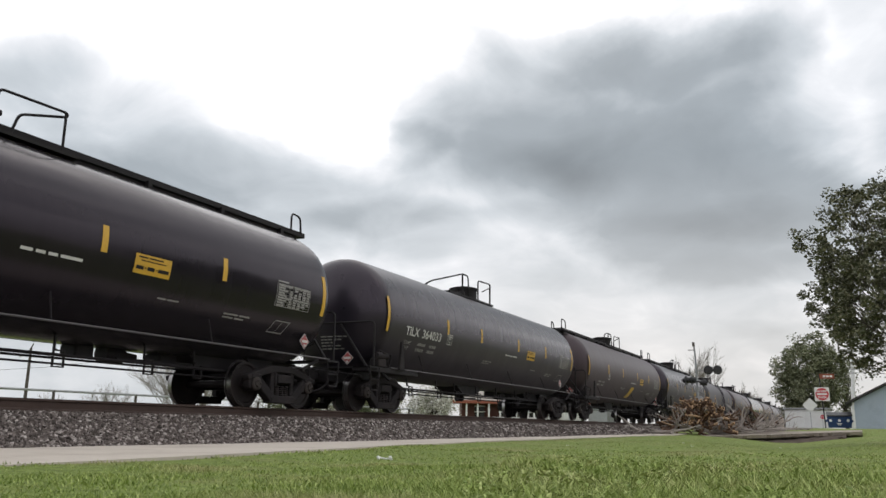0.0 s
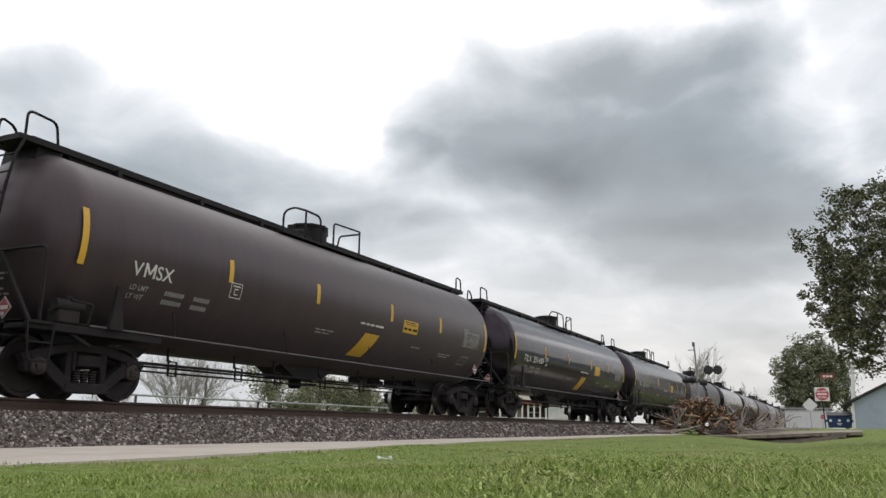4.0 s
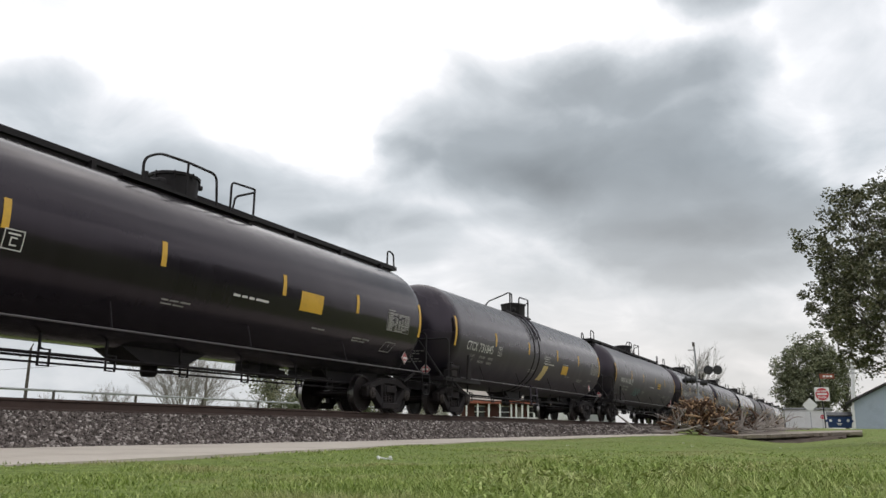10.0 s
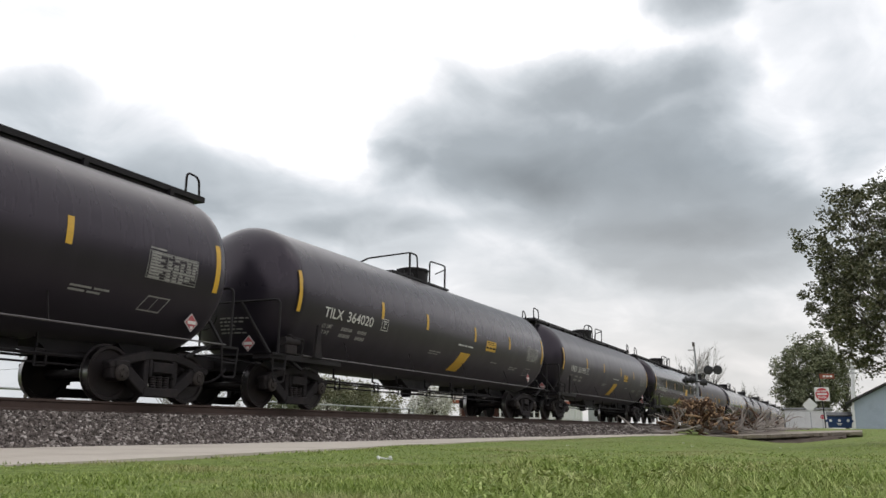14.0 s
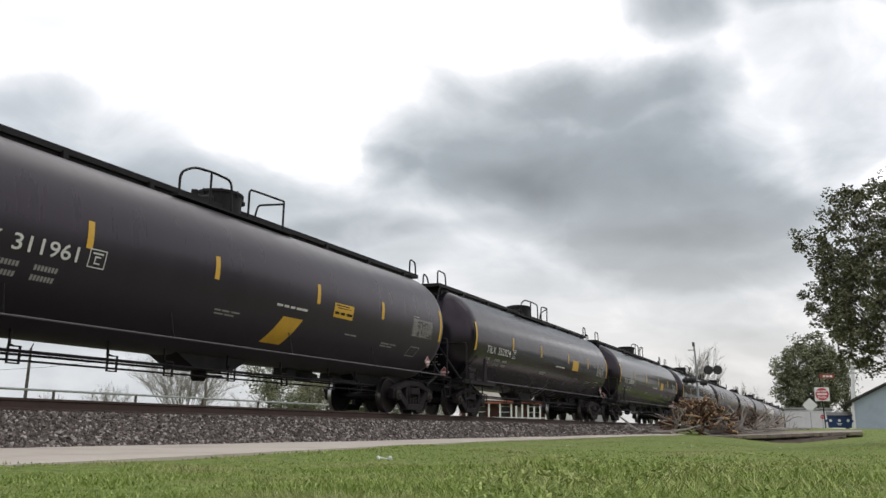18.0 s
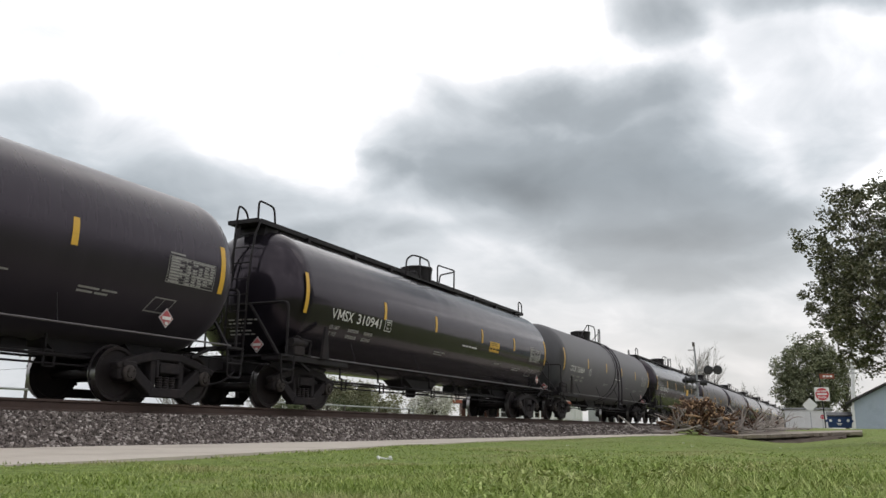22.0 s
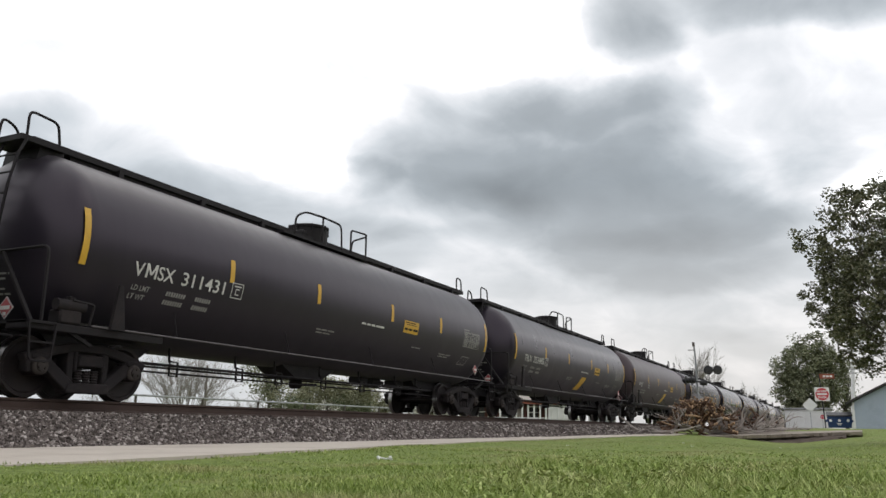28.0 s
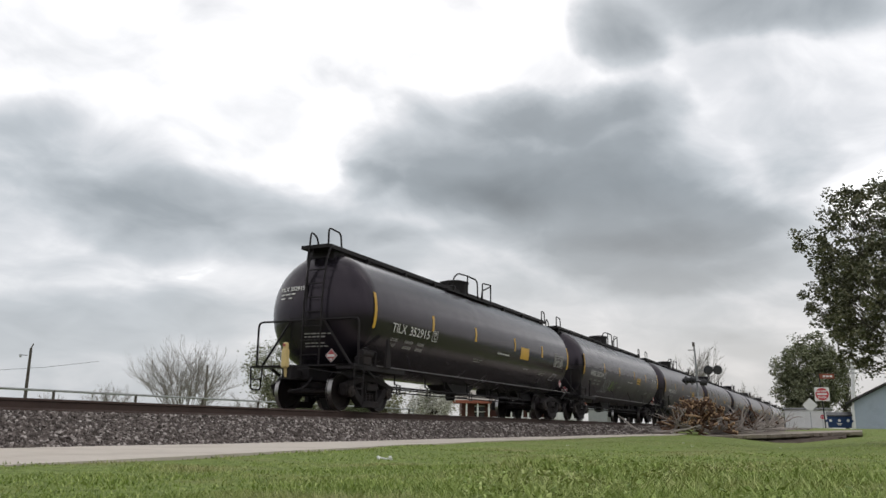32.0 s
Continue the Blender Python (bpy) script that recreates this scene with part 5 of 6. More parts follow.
def pipe_fence():
    """A long low pipe rail on posts beyond the track."""
    f = empty("pipe_fence")
    xs = [15.7 + 3.6 * i for i in range(9)]
    rod("top_rail", [(x, 24.0, 1.34) for x in (5.0, *xs)], 0.045, STEEL, f)
    for x in xs:
        rod("post", [(x, 24.0, 0.2), (x, 24.0, 1.36)], 0.05, TIMBER, f)
    end = xs[-1]
    rod("end_loop", bent([(end - 0.2, 24.0, 1.34), (end + 0.55, 24.0, 1.34), (end + 0.55, 24.0, 0.75), (end - 1.2, 24.0, 0.75)], 0.12), 0.04, STEEL, f)
    return tagged(f, "low grey pipe fence on posts beyond the track", "fence")


pipe_fence()


def utility_pole(at, height, lean, arm=True):
    p = empty("utility_pole", pose(*at))
    t = Vector((lean[0], lean[1], height))
    rod("shaft", [(0, 0, 0), tuple(t)], 0.15, TIMBER, p, 8, 0.1)
    if arm:
        rod("insulator", [tuple(t), tuple(t + Vector((0.12, -0.1, 0.35)))], 0.05, TIMBER, p, 5)
        block("transformer", (t.x - 0.7, t.x - 0.55, -0.1, 0.1, height - 0.8, height - 0.55), STEEL, p, 0.05)
        rod("bracket", [(t.x - 0.6, 0, height - 0.6), (t.x * 0.95, 0, height - 0.6)], 0.03, TIMBER, p, 5)
    return tagged(p, "weathered grey timber utility pole, leaning slightly", "utility pole", "poles along the street")


utility_pole((45.6, 60.0, 0.3), 5.9, (-0.25, -0.35))
utility_pole((66.6, 60.0, 0.3), 6.0, (0.0, 0.0), False)
bm = bmesh.new()
tube(bm, [(20 + 5 * i, 60 - 0.5 * i, 3.9 - 0.12 * i * (6 - i) + 0.25 * i) for i in range(7)], 0.014, 4)
tagged(part("power_line", bm, DARK), "thin dark sagging overhead wire", "cable")

# bare scrub and trees beyond the track
for seed, at, w, h, k in ((21, (45.0, 42.4, 0.3), 8.6, 6.3, 34), (22, (40.2, 44.0, 0.3), 5.2, 3.0, 10), (23, (50.5, 41.3, 0.3), 4.2, 2.4, 8), (24, (31.0, 58.0, 0.3), 3.6, 3.0, 6), (25, (37.0, 46.0, 0.3), 3.2, 1.9, 5)):
    tagged(bare_bush(seed, at, w, h, k, 0.0, 0.034), "leafless pale grey scrub tree beyond the track", "tree", "bare trees")
for seed, at, w, h, tr in ((31, (155, 23.5, 0.4), 9, 15.5, 4.0), (32, (160, 27.5, 0.4), 8, 12.5, 3.0), (33, (156, 32.0, 0.4), 7, 11.5, 3.0), (34, (178, 19.0, 0.4), 8, 9.5, 2.5), (35, (190, 17.0, 0.4), 7, 8.0, 2.0)):
    tagged(bare_bush(seed, at, w, h, 12, tr, 0.1), "tall leafless grey tree behind the train", "tree", "bare trees")


def hedge(seed, at, length, depth, height, leaves, label, per=55, size=0.13):
    """A mass of shrub: stems and uneven clumps of leaves."""
    rnd = random.Random(seed)
    root = empty("shrub", pose(*at))
    bm = bmesh.new()
    tips = []
    for i in range(int(length * 1.6)):
        x, y = rnd.uniform(-length / 2, length / 2), rnd.uniform(-depth / 2, depth / 2)
        h = height * rnd.uniform(0.55, 1.0) * (1 - 0.35 * abs(2 * x / length) ** 3)
        pts, d = limb_path(rnd, Vector((x, y, -0.1)), Vector((0, 0, 1)), h, 4, 0.2, 0.1)
        tube(bm, pts, 0.04, 4, 0.015, False)
        for p in pts[1:]:
            for _ in range(3):
                tips.append(p + Vector((rnd.uniform(-0.7, 0.7), rnd.uniform(-0.5, 0.5), rnd.uniform(-0.4, 0.2))))
    part("stem_work", bm, BARK, root)["kind"] = "stuff"
    shared("foliage", leaf_cloud(rnd, tips, int(per * 1.5), 0.75, size * 0.75, leaves, "foliage"), root)
    return tagged(root, label, "shrub", "shrubs beyond the track")


hedge(41, (56.5, 40.5, 0.3), 9, 3, 4.4, BUSH_LEAF, "pale green flowering shrub beyond the track")
hedge(42, (52.0, 38.0, 0.3), 5, 2, 1.9, DARK_LEAF, "low dark green shrub beyond the track", 60)
hedge(43, (65, 40.5, 0.3), 13, 3, 4.3, BUSH_LEAF, "broad olive green shrub row beyond the track", 70, 0.15)
hedge(46, (60, 38.0, 0.3), 5, 2, 2.4, DARK_LEAF, "low dark green shrub beside the track", 60, 0.14)
tagged(leafy_tree(44, (72.9, 36.6, 0.3), (0, 0, 1.9), (2.3, 2.3, 2.1), 0.12, BLOSSOM, 150, 40, 0.7, 0.12, 0.05), "spreading shrub covered in white blossom", "shrub")
tagged(leafy_tree(47, (55.0, 37.0, 0.3), (0, 0, 1.2), (0.9, 0.9, 0.9), 0.06, BLOSSOM, 26, 30, 0.4, 0.08, 0.1), "small shrub with white blossom", "shrub")
tagged(leafy_tree(45, (57.4, 44.6, 0.3), (0, 0, 4.3), (2.6, 2.6, 3.0), 0.16, TREE_LEAF, 150, 34, 0.8, 0.11, 0.1), "young pale green leafy tree beyond the track", "tree")


def brick_house():
    """A long low brick house, its white-posted porch towards the track."""
    h = empty("brick_house", pose(92.4, 42.5, 0.4, 0, 0, -63))
    block("wall", (0, 14.6, 0.6, 8, 0, 3.1), BRICK, h)
    for y0, y1, z0, z1 in ((-1.8, 4.4, 2.95, 4.9), (4.4, 10.4, 4.9, 2.95)):
        bm = bmesh.new()
        bm.faces.new([bm.verts.new(c) for c in ((-1.2, y0, z0), (15.8, y0, z0), (15.8, y1, z1), (-1.2, y1, z1))])
        r = bmesh.ops.extrude_face_region(bm, geom=bm.faces[:])
        for g in r["geom"]:
            if isinstance(g, bmesh.types.BMVert):
                g.co.z += 0.15
        part("roof_slope", bm, TAN, h, "tan shingled roof with broad eaves")
    block("eave", (-1.2, 15.8, -1.86, -1.72, 2.72, 3.08), RUST_SIGN, h, 0.0, "red brown eave board")
    block("porch_wall", (10.4, 14.5, -1.38, -1.26, 0.3, 2.72), WHITE, h, 0.01, "white boarded porch wall")
    block("porch_floor", (-0.2, 14.8, -1.7, 0.6, 0.0, 0.3), CONCRETE, h)
    for x in [0.4 + 1.35 * i for i in range(5)] + [6.4 + 0.72 * i for i in range(12)]:
        block("porch_post", (x, x + 0.2, -1.6, -1.4, 0.3, 2.72), WHITE, h, 0.02, "white porch post")
    block("porch_rail", (0.4, 14.4, -1.55, -1.45, 1.05, 1.15), WHITE, h)
    for x in (1.6, 4.6, 8.2, 12.2):
        w = block("window", (x, x + 1.2, 0.5, 0.58, 1.1, 2.4), GLASS_DARK, h)
        for z in (1.0, 2.4, 1.72):
            block("window_frame", (x - 0.08, x + 1.28, 0.49, 0.498, z, z + 0.1), WHITE, w)
    block("door", (6.7, 7.6, 0.52, 0.59, 0.3, 2.4), TAN, h)
    return tagged(h, "long low red brick house with white porch posts", "house")


brick_house()


def signal_hut():
    h = empty("signal_hut", pose(66.5, 17.6, 0.35))
    block("cabinet", (0, 2.6, 0, 1.6, 0.15, 1.75), STEEL, h, 0.03)
    block("base", (-0.05, 2.65, -0.05, 1.65, 0, 0.15), CONCRETE, h)
    block("cap", (-0.08, 2.68, -0.08, 1.68, 1.75, 1.83), STEEL, h, 0.02)
    block("door", (0.5, 1.4, -0.03, 0.0, 0.25, 1.65), STEEL, h, 0.01)
    return tagged(h, "grey metal railway signal cabinet beside the track", "signal cabinet")


signal_hut()


# ---------------------------------------------------------------- road crossing and its signs
def road():
    near = [(41.5, 9.17, 0.08), (42.0, 7.63, 0.0), (42.5, 5.97, 0.03), (43.2, 4.35, 0.1), (44.0, 2.61, 0.19), (45.0, 1.0, 0.27), (46.0, -0.52, 0.34)]
    far = [(48.0, 11.25, 0.19), (49.0, 9.21, 0.18), (49.5, 7.03, 0.18), (50.0, 5.02, 0.24), (51.0, 3.01, 0.31), (52.0, 1.15, 0.37), (53.0, -0.61, 0.44)]
    rnd = random.Random(15)
    bm = bmesh.new()
    last = None
    for i in range(49):
        t = i / 8
        k = min(int(t), 5)
        a, b = Vector(near[k]).lerp(Vector(near[k + 1]), t - k), Vector(far[k]).lerp(Vector(far[k + 1]), t - k)
        a += Vector((rnd.uniform(-0.1, 0.1), 0, rnd.uniform(-0.008, 0.008)))
        under = a + Vector((0.06, 0, -0.15))
        deep = a + Vector((0.9, 0, -0.3))
        now = [bm.verts.new(p) for p in (a, a.lerp(b, 0.5), b, b - Vector((0, 0, 0.35)), deep, under)]
        if last:
            for j in range(6):
                bm.faces.new((last[j], last[(j + 1) % 6], now[(j + 1) % 6], now[j]))
        else:
            bm.faces.new(now)
        last = now
    bm.faces.new(last[::-1])
    bmesh.ops.recalc_face_normals(bm, faces=bm.faces[:])
    return tagged(part("road", bm, SLAB), "worn brown concrete slab of the crossing road", "road", kind="structure")


road()


def soil_bank():
    """Bare dark earth washed out under the edge of the slab."""
    rnd = random.Random(16)
    bm = bmesh.new()
    last = None
    for i in range(41):
        y = 8.2 - 0.2 * i
        t = i / 40
        high = 0.3 * t - 0.16 * math.sin(math.pi * t) - 0.12
        x = 41.4 + 3.4 * t
        deep = 0.55 * math.sin(math.pi * t) + 0.1
        now = [bm.verts.new(p) for p in ((x + 1.6, y, high), (x + 0.55, y, high + rnd.uniform(-0.03, 0.02)), (x + rnd.uniform(-0.15, 0.15), y, high - 0.09 + rnd.uniform(-0.03, 0.03)),
                                         (x - deep + rnd.uniform(-0.1, 0.1), y, high - 0.2 + rnd.uniform(-0.02, 0.02)), (x - deep, y, high - 0.5), (x + 1.6, y, high - 0.5))]
        if last:
            for j in range(6):
                bm.faces.new((last[j], last[(j + 1) % 6], now[(j + 1) % 6], now[j]))
        else:
            bm.faces.new(now)
        last = now
    bm.faces.new(last[::-1])
    bmesh.ops.recalc_face_normals(bm, faces=bm.faces[:])
    return tagged(part("soil_bank", bm, SOIL), "bare dark brown earth under the road slab", "soil", kind="structure")


soil_bank()


def verge():
    xs = steps((56, 120, 8), (120, 700, 40))
    bm = strip(xs, lambda x: track_y(x) - 9.5 - 0.02 * (x - 56), lambda x: track_y(x) - 2.9, lambda x: ground_z(x, 4.0) + 0.03, 0.15)
    return tagged(part("dirt_verge", bm, GRAVEL), "bare gravel verge along the track", "verge", kind="structure")


verge()


def crossing_signal():
    """A grade crossing mast with flashing lamps, seen from behind and aside."""
    s = empty("crossing_signal", pose(48.4, 7.55, 0.35))
    rod("mast", [(0, 0, 0), (-0.1, 0.05, 4.0), (-0.2, 0.1, 4.85)], 0.06, STEEL, s, 8, 0.05)
    block("foundation", (-0.3, 0.3, -0.3, 0.3, -0.2, 0.12), CONCRETE, s, 0.03)
    block("junction_box", (-0.2, 0.15, -0.22, 0.2, 1.2, 1.8), STEEL, s, 0.02)
    rod("lamp_arm", [(-0.1, 0.68, 2.72), (-0.1, -0.5, 2.58)], 0.04, DARK, s)
    rod("upper_arm", [(-0.12, 0, 3.28), (0.0, -0.95, 3.28)], 0.04, STEEL, s)
    rod("cross_piece", [(-0.2, 0.42, 4.42), (-0.18, 0.05, 4.42)], 0.025, TIMBER, s)
    rod("cap", [(-0.2, 0.1, 4.62), (-0.2, 0.11, 4.86)], 0.075, TIMBER, s, 8)

    def lamp(y, z, face):
        bm = bmesh.new()
        lathe(bm, [(-0.03, 0.0), (-0.03, 0.25), (0.0, 0.26), (0.02, 0.25)], "x", 20)
        lathe(bm, [(0.0, 0.16), (0.1, 0.15), (0.2, 0.1), (0.22, 0.0)], "x", 14)
        m = pose(-0.1, y, z, 0, 0, face)
        disc = soft(part("lamp_target", bm, DARK, s, "round black lamp background"))
        disc.matrix_basis = m
        bm = bmesh.new()
        lathe(bm, [(-0.2, 0.16), (-0.04, 0.16), (-0.04, 0.135), (-0.19, 0.15)], "x", 16)
        hood = soft(part("hood", bm, DARK, disc))
        bm = bmesh.new()
        lathe(bm, [(-0.06, 0.0), (-0.055, 0.08), (-0.035, 0.13), (-0.03, 0.13)], "x", 14)
        soft(part("lens", bm, GLASS_DARK, disc, "dull grey lens"))
    lamp(-0.62, 3.28, 8)
    lamp(-1.12, 3.28, 8)
    for y in (0.62, 0.3, -0.32):
        lamp(y, 2.72 if y > 0 else 2.58, 82 if y > 0 else 100)
    return tagged(s, "railway crossing signal mast with unlit round lamps", "crossing signal")


crossing_signal()


def post_sign(at, height, turn, label, category):
    p = empty("road_sign", pose(*at, 0, 0, turn))
    return tagged(p, label, category, "signs by the crossing")


def words_on(words, size, material, parent, x, y, z, name="lettering"):
    cu = bpy.data.curves.new("words", "FONT")
    cu.body, cu.size, cu.align_x, cu.offset, cu.extrude = words, size, "CENTER", 0.004, 0.002
    ob = bpy.data.objects.new("words", cu)
    me = bpy.data.meshes.new_from_object(ob)
    bpy.data.objects.remove(ob)
    for v in me.vertices:
        v.co = Vector((x - v.co.z, y - v.co.x, z + v.co.y))
    me.materials.clear()
    me.materials.append(material)
    return shared(name, me, parent)


def no_entry_sign():
    p = post_sign((47.2, 1.12, 0.5), 2.6, 2, "square white no entry sign with a red disc", "road sign")
    rod("post", [(0, 0.0, 0), (-0.03, 0.12, 2.75)], 0.035, DARK, p, 6)
    panel = block("panel", (-0.09, -0.07, -0.3, 0.4, 1.36, 2.06), WHITE, p, 0.004)
    bm = bmesh.new()
    lathe(bm, [(-0.098, 0.315), (-0.092, 0.315)], "x", 32, (0, 0.05, 1.71))
    disc = part("red_disc", bm, SIGN_RED, panel)
    block("white_bar", (-0.104, -0.099, -0.19, 0.29, 1.665, 1.755), WHITE, panel)
    words_on("DO NOT", 0.135, WHITE, panel, -0.103, 0.05, 1.82)
    words_on("ENTER", 0.135, WHITE, panel, -0.103, 0.05, 1.5)
    plate_ = block("street_plate", (-0.07, -0.05, -0.6, 0.1, 2.5, 2.75), RUST_SIGN, p, 0.003, "small red brown street plate")
    for a, b in ((-0.1, 0.02), (-0.27, -0.14), (-0.42, -0.31)):
        block("letter_bar", (-0.078, -0.071, a - 0.08, b - 0.08, 2.58, 2.67), WHITE, plate_)


no_entry_sign()


def diamond_sign():
    p = post_sign((64.8, 2.45, 0.53), 2.0, 0, "plain pale grey back of a diamond warning sign", "road sign")
    rod("post", [(0, 0, 0), (0, 0.02, 2.0)], 0.03, STEEL, p)
    bm = bmesh.new()
    c, s = 1.62, 0.51
    vs = [(0.0, s, c), (0.0, 0, c + s), (0.0, -s, c), (0.0, 0, c - s)]
    a = [bm.verts.new((-0.04, y, z)) for _, y, z in vs]
    b = [bm.verts.new((-0.05, y, z)) for _, y, z in vs]
    bm.faces.new(a), bm.faces.new(b[::-1])
    for i in range(4):
        bm.faces.new((a[i], a[(i + 1) % 4], b[(i + 1) % 4], b[i]))
    bmesh.ops.recalc_face_normals(bm, faces=bm.faces[:])
    part("panel", bm, WHITE, p)
    q = post_sign((84, 2.2, 0.53), 1.5, 0, "small distant red and white no entry sign", "road sign")
    rod("post", [(0, 0, 0), (0, 0, 1.4)], 0.03, STEEL, q)
    pn = block("panel", (-0.06, -0.04, -0.2, 0.2, 0.9, 1.3), WHITE, q)
    bm = bmesh.new()
    lathe(bm, [(-0.07, 0.18), (-0.062, 0.18)], "x", 24, (0, 0, 1.1))
    part("red_disc", bm, SIGN_RED, pn)
    block("white_bar", (-0.076, -0.071, -0.12, 0.12, 1.07, 1.12), WHITE, pn)


diamond_sign()


def skip_bin():
    b = empty("waste_bin", pose(75.5, 0.72, 0.53, 0, 0, 2))
    bm = bmesh.new()
    v = [bm.verts.new(c) for c in ((0, -0.85, 0.1), (1.3, -0.85, 0.1), (1.3, 0.85, 0.1), (0, 0.85, 0.1), (-0.15, -0.95, 1.0), (1.5, -0.95, 1.3), (1.5, 0.95, 1.3), (-0.15, 0.95, 1.0))]
    for f in ((3, 2, 1, 0), (0, 1, 5, 4), (1, 2, 6, 5), (2, 3, 7, 6), (3, 0, 4, 7), (4, 5, 6, 7)):
        bm.faces.new([v[i] for i in f])
    bmesh.ops.bevel(bm, geom=bm.edges[:], offset=0.03, segments=1, affect="EDGES")
    part("body", bm, BLUE, b, "blue painted steel bin body")
    for y0, y1 in ((-0.97, -0.01), (0.01, 0.97)):
        bm = bmesh.new()
        v = [bm.verts.new(c) for c in ((-0.2, y0, 1.02), (1.55, y0, 1.33), (1.55, y1, 1.33), (-0.2, y1, 1.02))]
        bm.faces.new(v)
        r = bmesh.ops.extrude_face_region(bm, geom=bm.faces[:])
        for g in r["geom"]:
            if isinstance(g, bmesh.types.BMVert):
                g.co.z += 0.07
        part("lid", bm, DARK, b, "dark plastic lid")
    for y in (-0.62, 0.68, 0.02):
        disc = part("marking", lathe(bmesh.new(), [(-0.15, 0.11), (-0.11, 0.11)], "x", 14), WHITE, b, "pale worn round marking")
        disc.matrix_basis = pose(0.02, y, 0.68)
    block("marking", (-0.12, -0.08, -0.16, 0.2, 0.4, 0.47), WHITE, b)
    block("marking", (-0.11, -0.07, -0.1, 0.14, 0.3, 0.35), WHITE, b)
    for y in (-0.98, 0.98):
        block("lift_pocket", (0.2, 1.0, y - 0.06, y + 0.06, 0.55, 0.75), BLUE, b, 0.01)
    return tagged(b, "blue steel waste container with dark lids", "waste container")


skip_bin()


def shed():
    """A blue-grey sheet-clad building, its gable towards the lawn."""
    s = empty("metal_shed", pose(74.0, -0.4, 0.53))
    prof = [(0.0, 0.0), (0.0, 2.15), (-5.5, 5.0), (-11.0, 2.15), (-11.0, 0.0)]
    bm = bmesh.new()
    f = [bm.verts.new((0, y, z)) for y, z in prof]
    b = [bm.verts.new((12, y, z)) for y, z in prof]
    bm.faces.new(f), bm.faces.new(b[::-1])
    for i in range(5):
        bm.faces.new((f[i], b[i], b[(i + 1) % 5], f[(i + 1) % 5]))
    bmesh.ops.recalc_face_normals(bm, faces=bm.faces[:])
    part("wall", bm, SHED, s, "pale blue-grey metal sheet wall")
    for k in range(21):
        y = -0.15 - 0.53 * k
        top = 2.15 + (5.0 - 2.15) * (1 - abs(y + 5.5) / 5.5) - 0.05
        block("sheet_rib", (-0.03, 0.0, y - 0.02, y + 0.02, 0.02, top), SHED, s)
    for a, c in (((0.6, 1.92), (-5.5, 5.08)), ((-11.6, 1.92), (-5.5, 5.08))):
        bm = bmesh.new()
        p = [bm.verts.new((x, y, z)) for x, (y, z) in ((-0.5, a), (12.5, a), (12.5, c), (-0.5, c))]
        bm.faces.new(p)
        r = bmesh.ops.extrude_face_region(bm, geom=bm.faces[:])
        for g in r["geom"]:
            if isinstance(g, bmesh.types.BMVert):
                g.co.z += 0.16
        bmesh.ops.recalc_face_normals(bm, faces=bm.faces[:])
        part("roof_slope", bm, ROOF, s, "dark weathered roof")
    block("corner_trim", (-0.05, 0.05, -0.03, 0.12, 0, 2.1), WHITE, s)
    return tagged(s, "blue-grey metal shed with a dark pitched roof", "shed")


shed()


def white_building():
    """A low white outbuilding beyond the signs."""
    h = empty("white_outbuilding", pose(92.0, 1.7, 0.5))
    block("wall", (0, 6, 0.0, 4.2, 0.0, 2.0), WHITE, h, 0.02, "pale white boarded wall")
    for k in range(9):
        block("board", (-0.02, -0.002, 0.05 + 0.46 * k, 0.48 + 0.46 * k, 0.05, 1.96), WHITE, h, 0.006)
    block("roof", (-0.25, 6.25, -0.2, 4.4, 2.0, 2.14), STEEL, h, 0.02, "flat pale metal roof")
    block("door", (-0.05, -0.022, 2.4, 3.3, 0.05, 1.85), WHITE, h, 0.01)
    return tagged(h, "low white outbuilding with a flat metal roof", "outbuilding")


white_building()


def pale_pole():
    p = empty("steel_pole", pose(90.0, -0.3, 0.53))
    rod("shaft", [(0, 0, 0), (0, -0.9, 13.2)], 0.2, WHITE, p, 10, 0.17)
    for z in (5.4, 5.75):
        rod("arm", [(-0.3, 0, z), (0.1, -2.2, z + 0.08)], 0.035, STEEL, p, 5)
    return tagged(p, "tall pale grey steel pole behind the shed", "pole")


pale_pole()

tagged(leafy_tree(51, (26.3, -2.9, 0.1), (0.0, -0.55, 4.55), (4.3, 5.1, 3.85), 0.24, OAK_LEAF, 1300, 60, 0.3, 0.05, 0.16, 0.18), "broad dark green leafy oak at the lawn's edge", "tree")
tagged(leafy_tree(52, (100, 3.6, 0.53), (0, 0, 5.7), (3.9, 4.1, 4.6), 0.2, TREE_LEAF, 430, 66, 0.85, 0.12, 0.16, 0.4), "full dull green tree behind the signs", "tree")
tagged(leafy_tree(53, (106, 0.25, 0.53), (0, 0, 4.6), (1.3, 1.3, 3.6), 0.25, TREE_LEAF, 80, 36, 0.7, 0.13, 0.2), "thin grey-green tree behind the pole", "tree")


